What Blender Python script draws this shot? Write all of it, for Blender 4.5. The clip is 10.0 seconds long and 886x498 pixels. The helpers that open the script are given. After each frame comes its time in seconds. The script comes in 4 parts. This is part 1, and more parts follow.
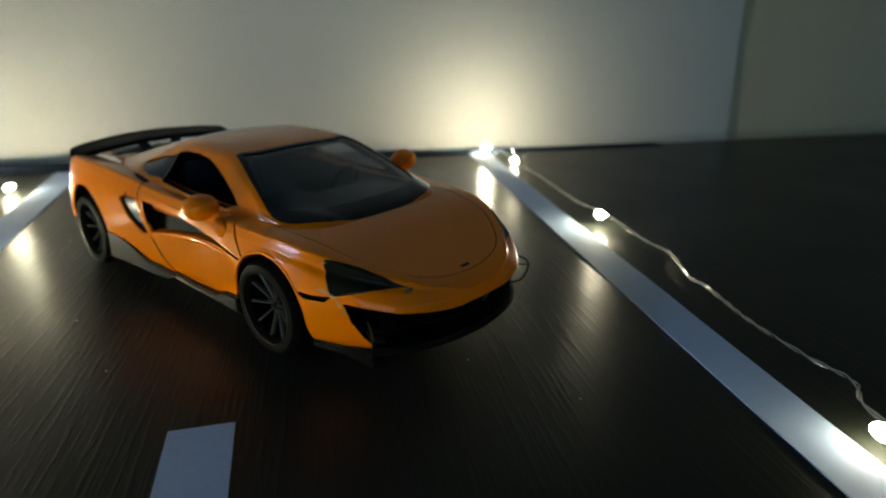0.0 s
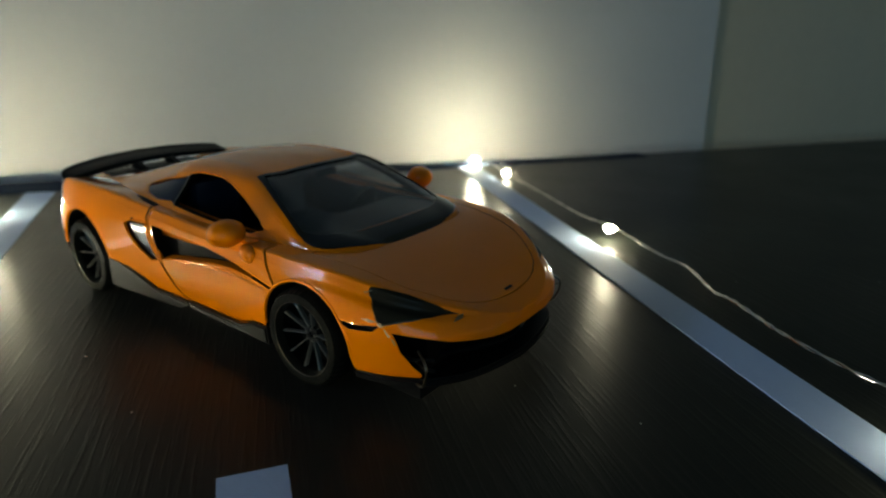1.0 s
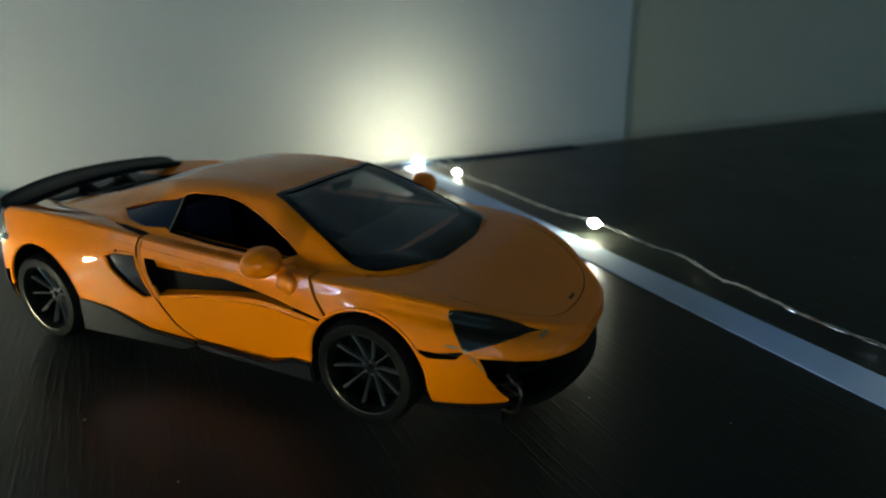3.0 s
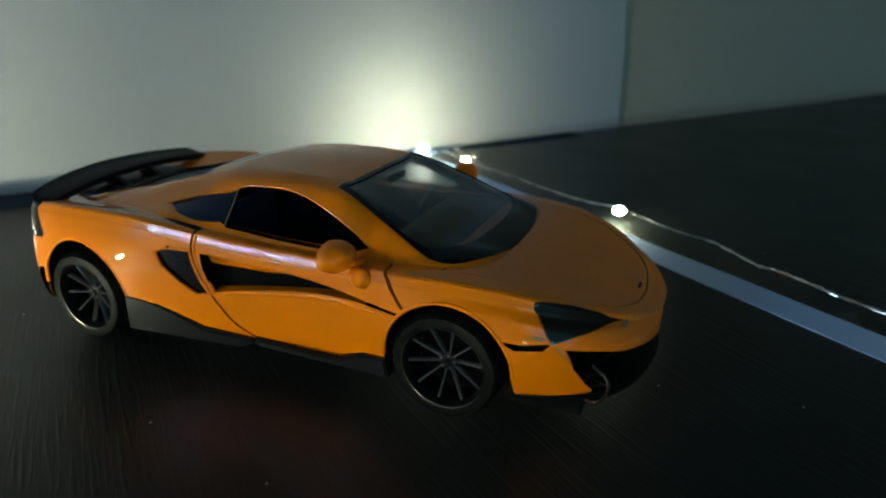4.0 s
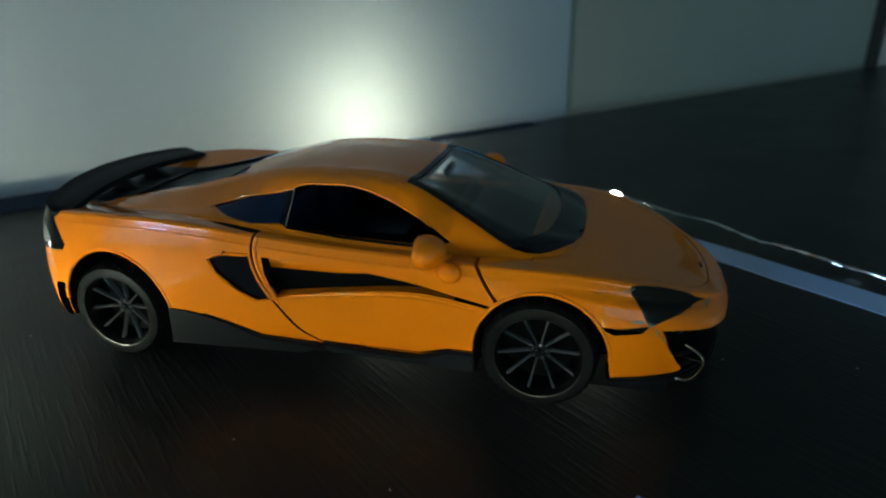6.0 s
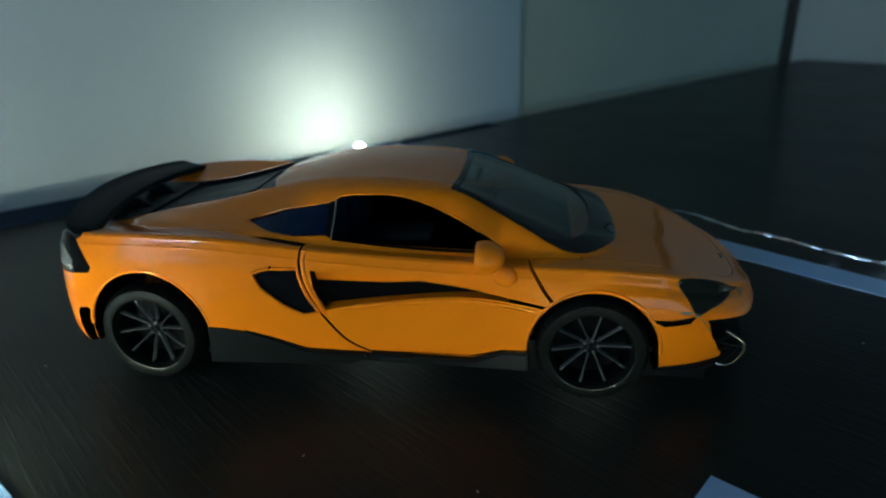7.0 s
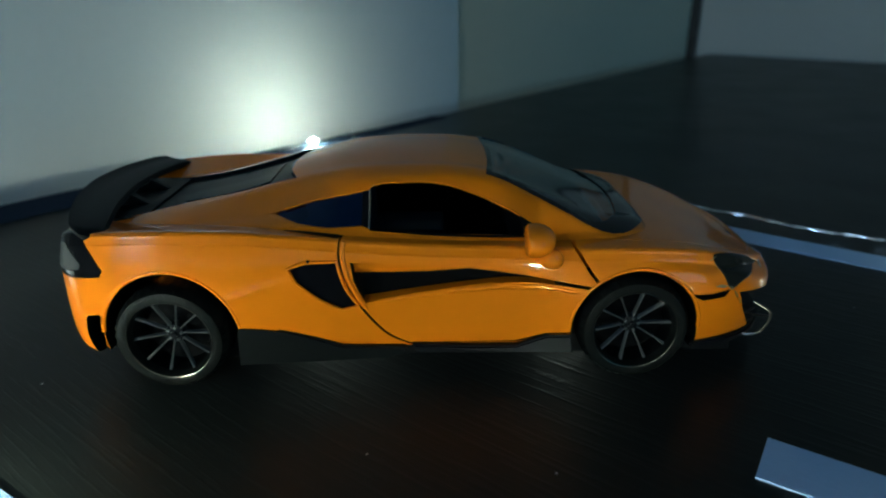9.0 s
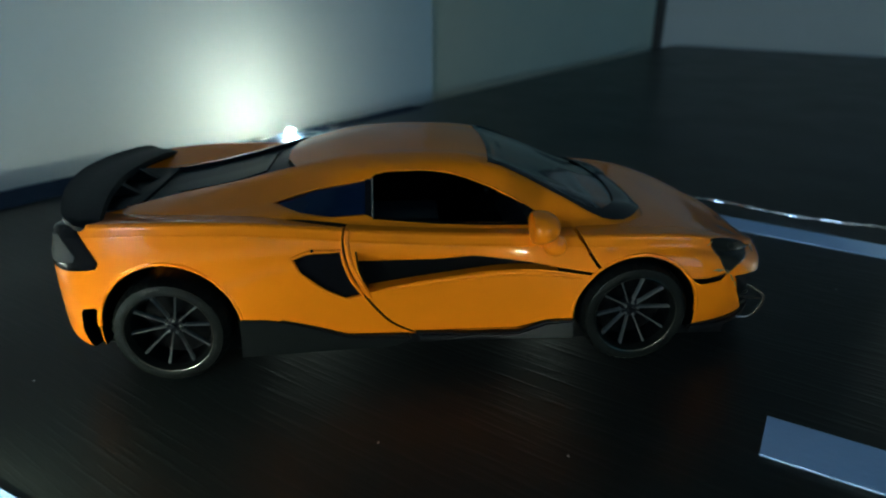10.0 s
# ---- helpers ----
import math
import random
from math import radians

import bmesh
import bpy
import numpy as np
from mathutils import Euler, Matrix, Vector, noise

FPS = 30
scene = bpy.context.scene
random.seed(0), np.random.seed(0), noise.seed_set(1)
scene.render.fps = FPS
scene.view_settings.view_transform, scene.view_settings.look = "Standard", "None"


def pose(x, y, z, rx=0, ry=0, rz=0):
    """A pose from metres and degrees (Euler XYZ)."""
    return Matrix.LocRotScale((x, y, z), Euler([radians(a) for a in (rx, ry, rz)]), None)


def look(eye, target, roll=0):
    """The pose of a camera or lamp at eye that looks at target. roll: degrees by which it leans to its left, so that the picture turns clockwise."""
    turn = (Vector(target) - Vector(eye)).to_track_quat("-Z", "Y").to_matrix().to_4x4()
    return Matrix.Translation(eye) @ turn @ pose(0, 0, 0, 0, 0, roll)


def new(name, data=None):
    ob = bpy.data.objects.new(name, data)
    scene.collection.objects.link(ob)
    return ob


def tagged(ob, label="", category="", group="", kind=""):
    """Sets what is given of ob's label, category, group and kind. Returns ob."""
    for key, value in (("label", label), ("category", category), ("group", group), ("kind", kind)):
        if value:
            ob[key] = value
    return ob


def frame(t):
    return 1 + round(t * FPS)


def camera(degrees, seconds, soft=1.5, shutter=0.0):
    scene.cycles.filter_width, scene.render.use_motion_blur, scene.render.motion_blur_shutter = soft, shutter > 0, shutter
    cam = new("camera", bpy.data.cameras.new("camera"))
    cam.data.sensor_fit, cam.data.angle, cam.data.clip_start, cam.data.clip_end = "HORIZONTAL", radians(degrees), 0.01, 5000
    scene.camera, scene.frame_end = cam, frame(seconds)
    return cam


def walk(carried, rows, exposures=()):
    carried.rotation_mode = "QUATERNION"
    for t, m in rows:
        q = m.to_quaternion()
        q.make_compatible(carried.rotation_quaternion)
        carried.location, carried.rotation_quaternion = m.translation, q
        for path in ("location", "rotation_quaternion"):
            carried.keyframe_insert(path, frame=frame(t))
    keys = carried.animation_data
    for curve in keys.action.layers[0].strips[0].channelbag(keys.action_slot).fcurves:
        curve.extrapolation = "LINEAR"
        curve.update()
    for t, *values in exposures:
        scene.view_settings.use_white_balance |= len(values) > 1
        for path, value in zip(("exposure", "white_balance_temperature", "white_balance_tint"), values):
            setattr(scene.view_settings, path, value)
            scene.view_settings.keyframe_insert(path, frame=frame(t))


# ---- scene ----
# A die-cast model car of scale 1:32 on a black desk in a room's corner.
# Lengths below are in metres of the full-sized car unless they carry MM.
S = 1 / 32
MM = 0.032  # one millimetre of the desk, in the car's metres

cam = camera(69.4, 10.0, soft=2.1, shutter=0.4)
cam.data.dof.use_dof, cam.data.dof.focus_distance, cam.data.dof.aperture_fstop = True, 0.115, 20.0
PATH = [
    (0, (4.697, -2.966, 2.056), (3.443, -1.565, 1.377), -1.0),
    (0.5, (4.462, -3.105, 2.083), (3.255, -1.657, 1.415), -1.0),
    (1, (4.178, -3.188, 2.102), (3.023, -1.692, 1.447), -0.9),
    (1.5, (3.93, -3.256, 2.11), (2.866, -1.694, 1.457), -1.0),
    (2, (3.68, -3.423, 2.15), (2.682, -1.809, 1.519), -0.9),
    (2.2, (3.573, -3.425, 2.143), (2.62, -1.799, 1.475), -1.2),
    (3.5, (2.816, -3.578, 2.13), (2.022, -1.873, 1.451), -1.3),
    (4, (2.546, -3.687, 2.152), (1.802, -1.974, 1.438), -1.2),
    (4.5, (2.354, -3.742, 2.113), (1.651, -2.002, 1.42), -1.2),
    (5, (2.156, -3.832, 2.157), (1.518, -2.074, 1.448), -1.5),
    (5.5, (1.931, -3.895, 2.131), (1.357, -2.124, 1.402), -1.2),
    (7, (0.948, -4.154, 2.223), (0.689, -2.316, 1.479), -1.3),
    (7.5, (0.682, -4.212, 2.167), (0.507, -2.355, 1.445), -1.1),
    (8, (0.389, -4.211, 2.147), (0.321, -2.351, 1.414), -0.5),
    (8.5, (0.261, -4.202, 2.147), (0.257, -2.347, 1.4), -0.2),
    (9, (0.194, -4.168, 2.154), (0.213, -2.316, 1.399), -0.6),
    (9.5, (0.058, -4.185, 2.127), (0.13, -2.339, 1.363), -0.1),
    (10, (-0.024, -4.166, 2.138), (0.102, -2.329, 1.357), -0.0),
]
EXPOSURES = [(0, -0.01, 7750, -14), (2.2, -0.01, 7150, -17), (3.5, 0.05, 6500, -23), (5.5, 0.07, 6150, -25), (7.0, 0.04, 5400, -28), (10, -0.01, 5400, -27)]
walk(cam, [(t, look(Vector(e) * S, Vector(g) * S, r)) for t, e, g, r in PATH], EXPOSURES)

# ---------------------------------------------------------------- light
world = bpy.data.worlds.new("world")
scene.world = world
world.use_nodes = True
world.node_tree.nodes["Background"].inputs[0].default_value = (0.35, 0.45, 0.6, 1)
world.node_tree.nodes["Background"].inputs[1].default_value = 0.02

LED_COLOUR = (1.0, 0.87, 0.78)
LED_GLOW = 940.0
RING_GLOW = 72.0
WINDOW_WATTS = 5.4

# the room's corner: u runs along the wall behind the car, v into the room
CORNER = Vector((9.344, 19.698, 0))
UD = Vector((-math.cos(radians(49.4)), -math.sin(radians(49.4)), 0))
VD = Vector((math.sin(radians(49.4)), -math.cos(radians(49.4)), 0))
ROOM_TURN = Matrix(((UD.x, VD.x, 0), (UD.y, VD.y, 0), (0, 0, 1)))


def room(u, v, z=0.0):
    return CORNER + UD * u + VD * v + Vector((0, 0, z))


# ---------------------------------------------------------------- helpers
def part(name, bm, material, parent=None, label="", smooth=40, scale=S):
    """Link a bmesh, built in the car's metres, as one mesh object."""
    bm.transform(Matrix.Scale(scale, 4))
    bmesh.ops.recalc_face_normals(bm, faces=bm.faces)
    me = bpy.data.meshes.new(name)
    bm.to_mesh(me)
    bm.free()
    mats = material if isinstance(material, (list, tuple)) else [material]
    for m in mats:
        me.materials.append(m)
    shade(me, smooth)
    ob = new(name, me)
    if parent is not None:
        ob.parent = parent
    if label:
        ob["label"] = label
    return ob


def shade(me, angle):
    if angle:
        me.polygons.foreach_set("use_smooth", [True] * len(me.polygons))
        me.set_sharp_from_angle(angle=radians(angle))
    else:
        me.polygons.foreach_set("use_smooth", [False] * len(me.polygons))
    me.update()


def thing(name, label, category, group=""):
    return tagged(new(name), label, category, group)


def box(bm, lo, hi, m=None, bevel=0.0, mat=0):
    m = m or Matrix()
    vs = [bm.verts.new(m @ Vector((x, y, z))) for x in (lo[0], hi[0]) for y in (lo[1], hi[1]) for z in (lo[2], hi[2])]
    fs = [bm.faces.new([vs[i] for i in q]) for q in ((0, 1, 3, 2), (4, 6, 7, 5), (0, 4, 5, 1), (2, 3, 7, 6), (0, 2, 6, 4), (1, 5, 7, 3))]
    for f in fs:
        f.material_index = mat
    if bevel:
        es = list({e for f in fs for e in f.edges})
        bmesh.ops.bevel(bm, geom=es, offset=bevel, segments=2, affect="EDGES", profile=0.6)
    return bm


def lathe(bm, profile, steps=48, axis="y"):
    """Turn a closed profile of (radius, along) round an axis."""
    rings = []
    for i in range(steps):
        a = 2 * math.pi * i / steps
        ring = []
        for r, h in profile:
            c, s = r * math.cos(a), r * math.sin(a)
            ring.append(bm.verts.new((c, h, s) if axis == "y" else (c, s, h)))
        rings.append(ring)
    n = len(profile)
    for i in range(steps):
        a, b = rings[i], rings[(i + 1) % steps]
        for j in range(n):
            k = (j + 1) % n
            bm.faces.new((a[j], a[k], b[k], b[j]))
    return bm


def tube(bm, pts, radius, sides=8, closed=False):
    pts = [Vector(p) for p in pts]
    rings = []
    for i, p in enumerate(pts):
        d = (pts[min(i + 1, len(pts) - 1)] - pts[max(i - 1, 0)]).normalized()
        a = d.orthogonal().normalized() if i == 0 else (rings_a - d * rings_a.dot(d)).normalized()
        rings_a = a
        b = d.cross(a)
        r = radius[i] if isinstance(radius, (list, tuple)) else radius
        rings.append([bm.verts.new(p + (a * math.cos(2 * math.pi * k / sides) + b * math.sin(2 * math.pi * k / sides)) * r) for k in range(sides)])
    for a, b in zip(rings, rings[1:]):
        for k in range(sides):
            bm.faces.new((a[k], a[(k + 1) % sides], b[(k + 1) % sides], b[k]))
    bm.faces.new(rings[0])
    bm.faces.new(rings[-1])
    return bm


def smoothline(keys):
    """A smooth curve through (x, value, ...) keys; returns a function of x."""
    keys = sorted(keys)
    xs = np.array([k[0] for k in keys], float)
    vs = np.array([k[1:] for k in keys], float)
    d = np.diff(vs, axis=0) / np.diff(xs)[:, None]
    t = np.zeros_like(vs)
    t[0], t[-1] = d[0], d[-1]
    for i in range(1, len(xs) - 1):
        same = d[i - 1] * d[i] > 0
        w = np.where(same, 2 * d[i - 1] * d[i] / np.where(same, d[i - 1] + d[i], 1), 0.5 * (d[i - 1] + d[i]) * 0.3)
        t[i] = w

    def f(x):
        x = min(max(x, xs[0]), xs[-1])
        i = min(max(int(np.searchsorted(xs, x) - 1), 0), len(xs) - 2)
        h = xs[i + 1] - xs[i]
        u = (x - xs[i]) / h
        return (vs[i] * (2 * u**3 - 3 * u**2 + 1) + t[i] * h * (u**3 - 2 * u**2 + u) + vs[i + 1] * (-2 * u**3 + 3 * u**2) + t[i + 1] * h * (u**3 - u**2))

    return f


def spline(pts, steps=8, closed=False):
    """Catmull-Rom points through pts."""
    P = [Vector(p) for p in pts]
    n = len(P)
    out = []
    for i in range(n if closed else n - 1):
        a, b = P[i], P[(i + 1) % n]
        p0 = P[i - 1] if (closed or i > 0) else a
        p3 = P[(i + 2) % n] if (closed or i + 2 < n) else b
        for k in range(steps):
            u = k / steps
            out.append(0.5 * ((2 * a) + (b - p0) * u + (2 * p0 - 5 * a + 4 * b - p3) * u * u + (3 * a - p0 - 3 * b + p3) * u**3))
    if not closed:
        out.append(P[-1])
    return out


# ---------------------------------------------------------------- materials
def material(name, colour, rough=0.5, metal=0.0, coat=0.0, vary=0.0, grain=60.0, bump=0.0, stain=0.0, alpha=1.0, transmission=0.0, ior=1.45, specular=0.5):
    """A surface with fine grain and broad stains in object space."""
    m = bpy.data.materials.new(name)
    m.use_nodes = True
    nt = m.node_tree
    b = nt.nodes["Principled BSDF"]
    b.inputs["Base Color"].default_value = (*colour, 1)
    b.inputs["Roughness"].default_value = rough
    b.inputs["Metallic"].default_value = metal
    b.inputs["Coat Weight"].default_value = coat
    b.inputs["Coat Roughness"].default_value = 0.03
    b.inputs["Transmission Weight"].default_value = transmission
    b.inputs["IOR"].default_value = ior
    b.inputs["Specular IOR Level"].default_value = specular
    if vary or bump or stain:
        co = nt.nodes.new("ShaderNodeTexCoord")
        fine = nt.nodes.new("ShaderNodeTexNoise")
        fine.inputs["Scale"].default_value = grain / S
        fine.inputs["Detail"].default_value = 4
        broad = nt.nodes.new("ShaderNodeTexNoise")
        broad.inputs["Scale"].default_value = grain / S / 18
        broad.inputs["Detail"].default_value = 3
        for n in (fine, broad):
            nt.links.new(co.outputs["Object"], n.inputs["Vector"])
        mix = nt.nodes.new("ShaderNodeMath")
        mix.operation = "MULTIPLY_ADD"
        nt.links.new(broad.outputs["Fac"], mix.inputs[0])
        mix.inputs[1].default_value = stain
        fin = nt.nodes.new("ShaderNodeMath")
        fin.operation = "MULTIPLY"
        nt.links.new(fine.outputs["Fac"], fin.inputs[0])
        fin.inputs[1].default_value = vary
        nt.links.new(fin.outputs[0], mix.inputs[2])
        hsv = nt.nodes.new("ShaderNodeHueSaturation")
        hsv.inputs["Color"].default_value = (*colour, 1)
        add = nt.nodes.new("ShaderNodeMath")
        add.operation = "ADD"
        nt.links.new(mix.outputs[0], add.inputs[0])
        add.inputs[1].default_value = 1 - (vary + stain) / 2
        nt.links.new(add.outputs[0], hsv.inputs["Value"])
        nt.links.new(hsv.outputs["Color"], b.inputs["Base Color"])
        if bump:
            bp = nt.nodes.new("ShaderNodeBump")
            bp.inputs["Strength"].default_value = bump
            bp.inputs["Distance"].default_value = 0.0004
            nt.links.new(fine.outputs["Fac"], bp.inputs["Height"])
            nt.links.new(bp.outputs["Normal"], b.inputs["Normal"])
    return m


def desk_material():
    """Black-stained wood with raised grain along the desk."""
    m = bpy.data.materials.new("black_wood")
    m.use_nodes = True
    nt = m.node_tree
    b = nt.nodes["Principled BSDF"]
    co = nt.nodes.new("ShaderNodeTexCoord")
    mp = nt.nodes.new("ShaderNodeMapping")
    mp.inputs["Scale"].default_value = (60, 1000, 60)
    turn = nt.nodes.new("ShaderNodeMapping")
    turn.inputs["Rotation"].default_value = (0, 0, -GRAIN_TURN)
    nt.links.new(co.outputs["Object"], turn.inputs["Vector"])
    nt.links.new(turn.outputs["Vector"], mp.inputs["Vector"])
    n1 = nt.nodes.new("ShaderNodeTexNoise")
    n1.inputs["Scale"].default_value = 1.0
    n1.inputs["Detail"].default_value = 2.5
    n1.inputs["Distortion"].default_value = 0.15
    nt.links.new(mp.outputs["Vector"], n1.inputs["Vector"])
    n2 = nt.nodes.new("ShaderNodeTexNoise")
    n2.inputs["Scale"].default_value = 30
    n2.inputs["Detail"].default_value = 4
    nt.links.new(co.outputs["Object"], n2.inputs["Vector"])
    ramp = nt.nodes.new("ShaderNodeValToRGB")
    ramp.color_ramp.elements[0].color = (0.011, 0.0122, 0.0105, 1)
    ramp.color_ramp.elements[1].color = (0.019, 0.021, 0.0175, 1)
    nt.links.new(n1.outputs["Fac"], ramp.inputs["Fac"])
    nt.links.new(ramp.outputs["Color"], b.inputs["Base Color"])
    rr = nt.nodes.new("ShaderNodeMapRange")
    rr.inputs["To Min"].default_value = 0.28
    rr.inputs["To Max"].default_value = 0.42
    nt.links.new(n2.outputs["Fac"], rr.inputs["Value"])
    nt.links.new(rr.outputs["Result"], b.inputs["Roughness"])
    bp = nt.nodes.new("ShaderNodeBump")
    bp.inputs["Strength"].default_value = 0.13
    bp.inputs["Distance"].default_value = 0.0005
    b.inputs["Specular IOR Level"].default_value = 0.095
    # sparse raised threads of grain on an otherwise even surface
    ridge = nt.nodes.new("ShaderNodeMapRange")
    ridge.interpolation_type = "SMOOTHSTEP"
    ridge.inputs["From Min"].default_value = 0.46
    ridge.inputs["From Max"].default_value = 0.74
    nt.links.new(n1.outputs["Fac"], ridge.inputs["Value"])
    nt.links.new(ridge.outputs["Result"], bp.inputs["Height"])
    nt.links.new(bp.outputs["Normal"], b.inputs["Normal"])
    return m


def glow(name, colour, strength):
    m = bpy.data.materials.new(name)
    m.use_nodes = True
    b = m.node_tree.nodes["Principled BSDF"]
    b.inputs["Base Color"].default_value = (*colour, 1)
    b.inputs["Emission Color"].default_value = (*colour, 1)
    b.inputs["Emission Strength"].default_value = strength
    return m


GRAIN_TURN = radians(142)
ORANGE = material("orange_paint", (0.84, 0.215, 0.004), 0.4, coat=1.0, vary=0.05, grain=9, stain=0.05, specular=0.03)
ORANGE.node_tree.nodes["Principled BSDF"].inputs["Coat IOR"].default_value = 1.46
ORANGE.node_tree.nodes["Principled BSDF"].inputs["Coat Roughness"].default_value = 0.022
BLACK_GLOSS = material("black_gloss", (0.006, 0.006, 0.007), 0.07, vary=0.2, grain=20, stain=0.2)
BLACK_SATIN = material("black_plastic", (0.007, 0.007, 0.007), 0.42, vary=0.3, grain=40, stain=0.3, bump=0.1, specular=0.13)
DECK_BLACK = material("deck_black", (0.006, 0.006, 0.007), 0.34, vary=0.4, grain=12, stain=0.6, specular=0.07)
DARK = material("dark_recess", (0.004, 0.004, 0.004), 0.5, vary=0.3, grain=30, specular=0.06)
RUBBER = material("rubber", (0.0065, 0.007, 0.006), 0.36, vary=0.4, grain=50, stain=0.4, bump=0.3, specular=0.07)
SKIRT = material("grey_black_plastic", (0.008, 0.0086, 0.0076), 0.40, vary=0.3, grain=40, stain=0.3, bump=0.08, specular=0.18)
RIM = material("gunmetal_rim", (0.17, 0.165, 0.15), 0.26, metal=0.5, vary=0.2, grain=40, stain=0.2)
GLASS = material("clear_glass", (0.60, 0.63, 0.66), 0.07, transmission=1.0, ior=1.42)
QUARTER_GLASS = material("blue_black_glass", (0.005, 0.011, 0.030), 0.06, vary=0.3, grain=10, stain=0.5)
LENS = material("smoked_lens", (0.012, 0.012, 0.009), 0.14, vary=0.3, grain=14, stain=0.8, specular=0.12)
TAIL_LENS = material("black_lens", (0.006, 0.006, 0.007), 0.16, vary=0.2, grain=14, stain=0.3, specular=0.05)
TAIL_INNER = material("grey_lens", (0.035, 0.035, 0.036), 0.45, vary=0.4, grain=20, stain=0.4, specular=0.05)
VENT_GLOSS = material("vent_gloss", (0.005, 0.005, 0.006), 0.16, vary=0.3, grain=8, stain=0.6, specular=0.16)
VENT_BLACK = material("vent_black", (0.004, 0.004, 0.004), 0.3, vary=0.3, grain=30, specular=0.02)
SEAM_GREY = material("grey_line", (0.16, 0.14, 0.11), 0.4, vary=0.2, grain=30)
EDGE = material("bare_edge", (0.08, 0.072, 0.06), 0.28, metal=1.0, vary=0.2, grain=30)
FIN = material("bright_fin", (0.11, 0.10, 0.083), 0.30, metal=1.0, vary=0.2, grain=30)
SLIVER = material("bare_metal", (0.42, 0.32, 0.20), 0.3, metal=1.0, vary=0.3, grain=60, bump=0.4)
SEAT = material("seat_plastic", (0.014, 0.020, 0.042), 0.5, vary=0.3, grain=30, stain=0.2)
# Blue cast of the room's cool light is put into the paper colour.
PAPER = material("blue_cast_paper", (0.40, 0.52, 0.74), 0.75, vary=0.06, grain=30, stain=0.08, bump=0.15)
BOARD = material("paper_board", (0.70, 0.70, 0.69), 0.8, vary=0.05, grain=8, stain=0.10, bump=0.05)
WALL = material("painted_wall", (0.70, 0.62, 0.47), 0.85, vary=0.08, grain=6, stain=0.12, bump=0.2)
CORNER_SHADE = material("corner_shade", (0.035, 0.026, 0.018), 0.5, vary=0.2, grain=20, stain=0.2)
# Darker copy of the wall colour, lowered against the ring lamp's direct light.
WALL_TONED = material("toned_wall", (0.50, 0.46, 0.38), 0.85, vary=0.08, grain=6, stain=0.12, bump=0.2)
# Unseen ceiling, darkened to keep bounce light off the car's top.
CEILING = material("ceiling_paint", (0.14, 0.14, 0.14), 0.9, vary=0.05, grain=5)
NAVY = material("navy_band", (0.011, 0.019, 0.037), 0.7, vary=0.2, grain=20, stain=0.3, bump=0.1, specular=0.08)
FLOOR = material("floor_boards", (0.16, 0.11, 0.07), 0.5, vary=0.3, grain=5, stain=0.2)
WIRE = material("silver_wire", (0.75, 0.73, 0.68), 0.2, metal=1.0, vary=0.2, grain=60)
RESIN = {k: glow("led_glow", LED_COLOUR, LED_GLOW * k) for k in (0.12, 0.3, 0.75, 1.0, 1.2)}
RING = glow("ring_glow", (0.42, 0.52, 0.92), RING_GLOW)
DUST = material("dust", (0.32, 0.32, 0.30), 0.8, vary=0.2, grain=50)
DESK = desk_material()

# ---------------------------------------------------------------- setting
ROOM_U, ROOM_V, DOWN, UP = 165.0, 90.0, -24.0, 53.0


def slab(name, lo, hi, mat, label, category, kind="structure", bevel=0.0):
    bm = bmesh.new()
    box(bm, lo, hi, Matrix.Translation(CORNER) @ ROOM_TURN.to_4x4(), bevel)
    return tagged(part(name, bm, mat, smooth=30 if bevel else 0), label, category, kind=kind)


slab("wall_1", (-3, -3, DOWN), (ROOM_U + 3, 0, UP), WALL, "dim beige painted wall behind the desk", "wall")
slab("wall_2", (-3, 0, DOWN), (0, ROOM_V, UP), WALL_TONED, "painted side wall beside the desk, its colour toned down", "wall")
slab("wall_3", (ROOM_U, 0, DOWN), (ROOM_U + 3, ROOM_V, UP), WALL, "plain painted wall of the room", "wall")
slab("ceiling", (-3, -3, UP), (ROOM_U + 3, ROOM_V + 3, UP + 3), CEILING, "plain unseen ceiling in a darkened tone", "ceiling")
slab("floor", (-3, -3, DOWN - 2), (ROOM_U + 3, ROOM_V + 3, DOWN), FLOOR, "brown wooden floor", "floor")
# Narrow dark post added to draw the shaded gap where the walls meet.
slab("trim", (0.004, 0.0, DOWN), (0.28, 0.27, UP - 0.01), CORNER_SHADE, "added dark strip standing in for shade in the room corner", "trim")
M = Matrix.Translation(CORNER) @ ROOM_TURN.to_4x4()
# the wall opposite has a wide window with dim blue evening light
WU0, WU1, WZ0, WZ1 = 12.0, 60.0, 0.0, 30.0
bm = bmesh.new()
box(bm, (-3, ROOM_V, DOWN), (WU0, ROOM_V + 3, UP), M)
box(bm, (WU1, ROOM_V, DOWN), (ROOM_U + 3, ROOM_V + 3, UP), M)
box(bm, (WU0, ROOM_V, DOWN), (WU1, ROOM_V + 3, WZ0), M)
box(bm, (WU0, ROOM_V, WZ1), (WU1, ROOM_V + 3, UP), M)
tagged(part("wall_4", bm, WALL_TONED, smooth=0), "plain painted wall with a wide window opening", "wall", kind="structure")
lamp = bpy.data.lights.new("window_light", "AREA")
lamp.shape, lamp.size, lamp.size_y = "RECTANGLE", (WU1 - WU0) * S, (WZ1 - WZ0) * S
lamp.energy, lamp.color = WINDOW_WATTS, (0.18, 0.53, 1.0)
window_light = new("window_light", lamp)
window_light.matrix_world = look(room((WU0 + WU1) / 2, ROOM_V + 1, (WZ0 + WZ1) / 2) * S, room((WU0 + WU1) / 2, 0, (WZ0 + WZ1) / 2) * S)

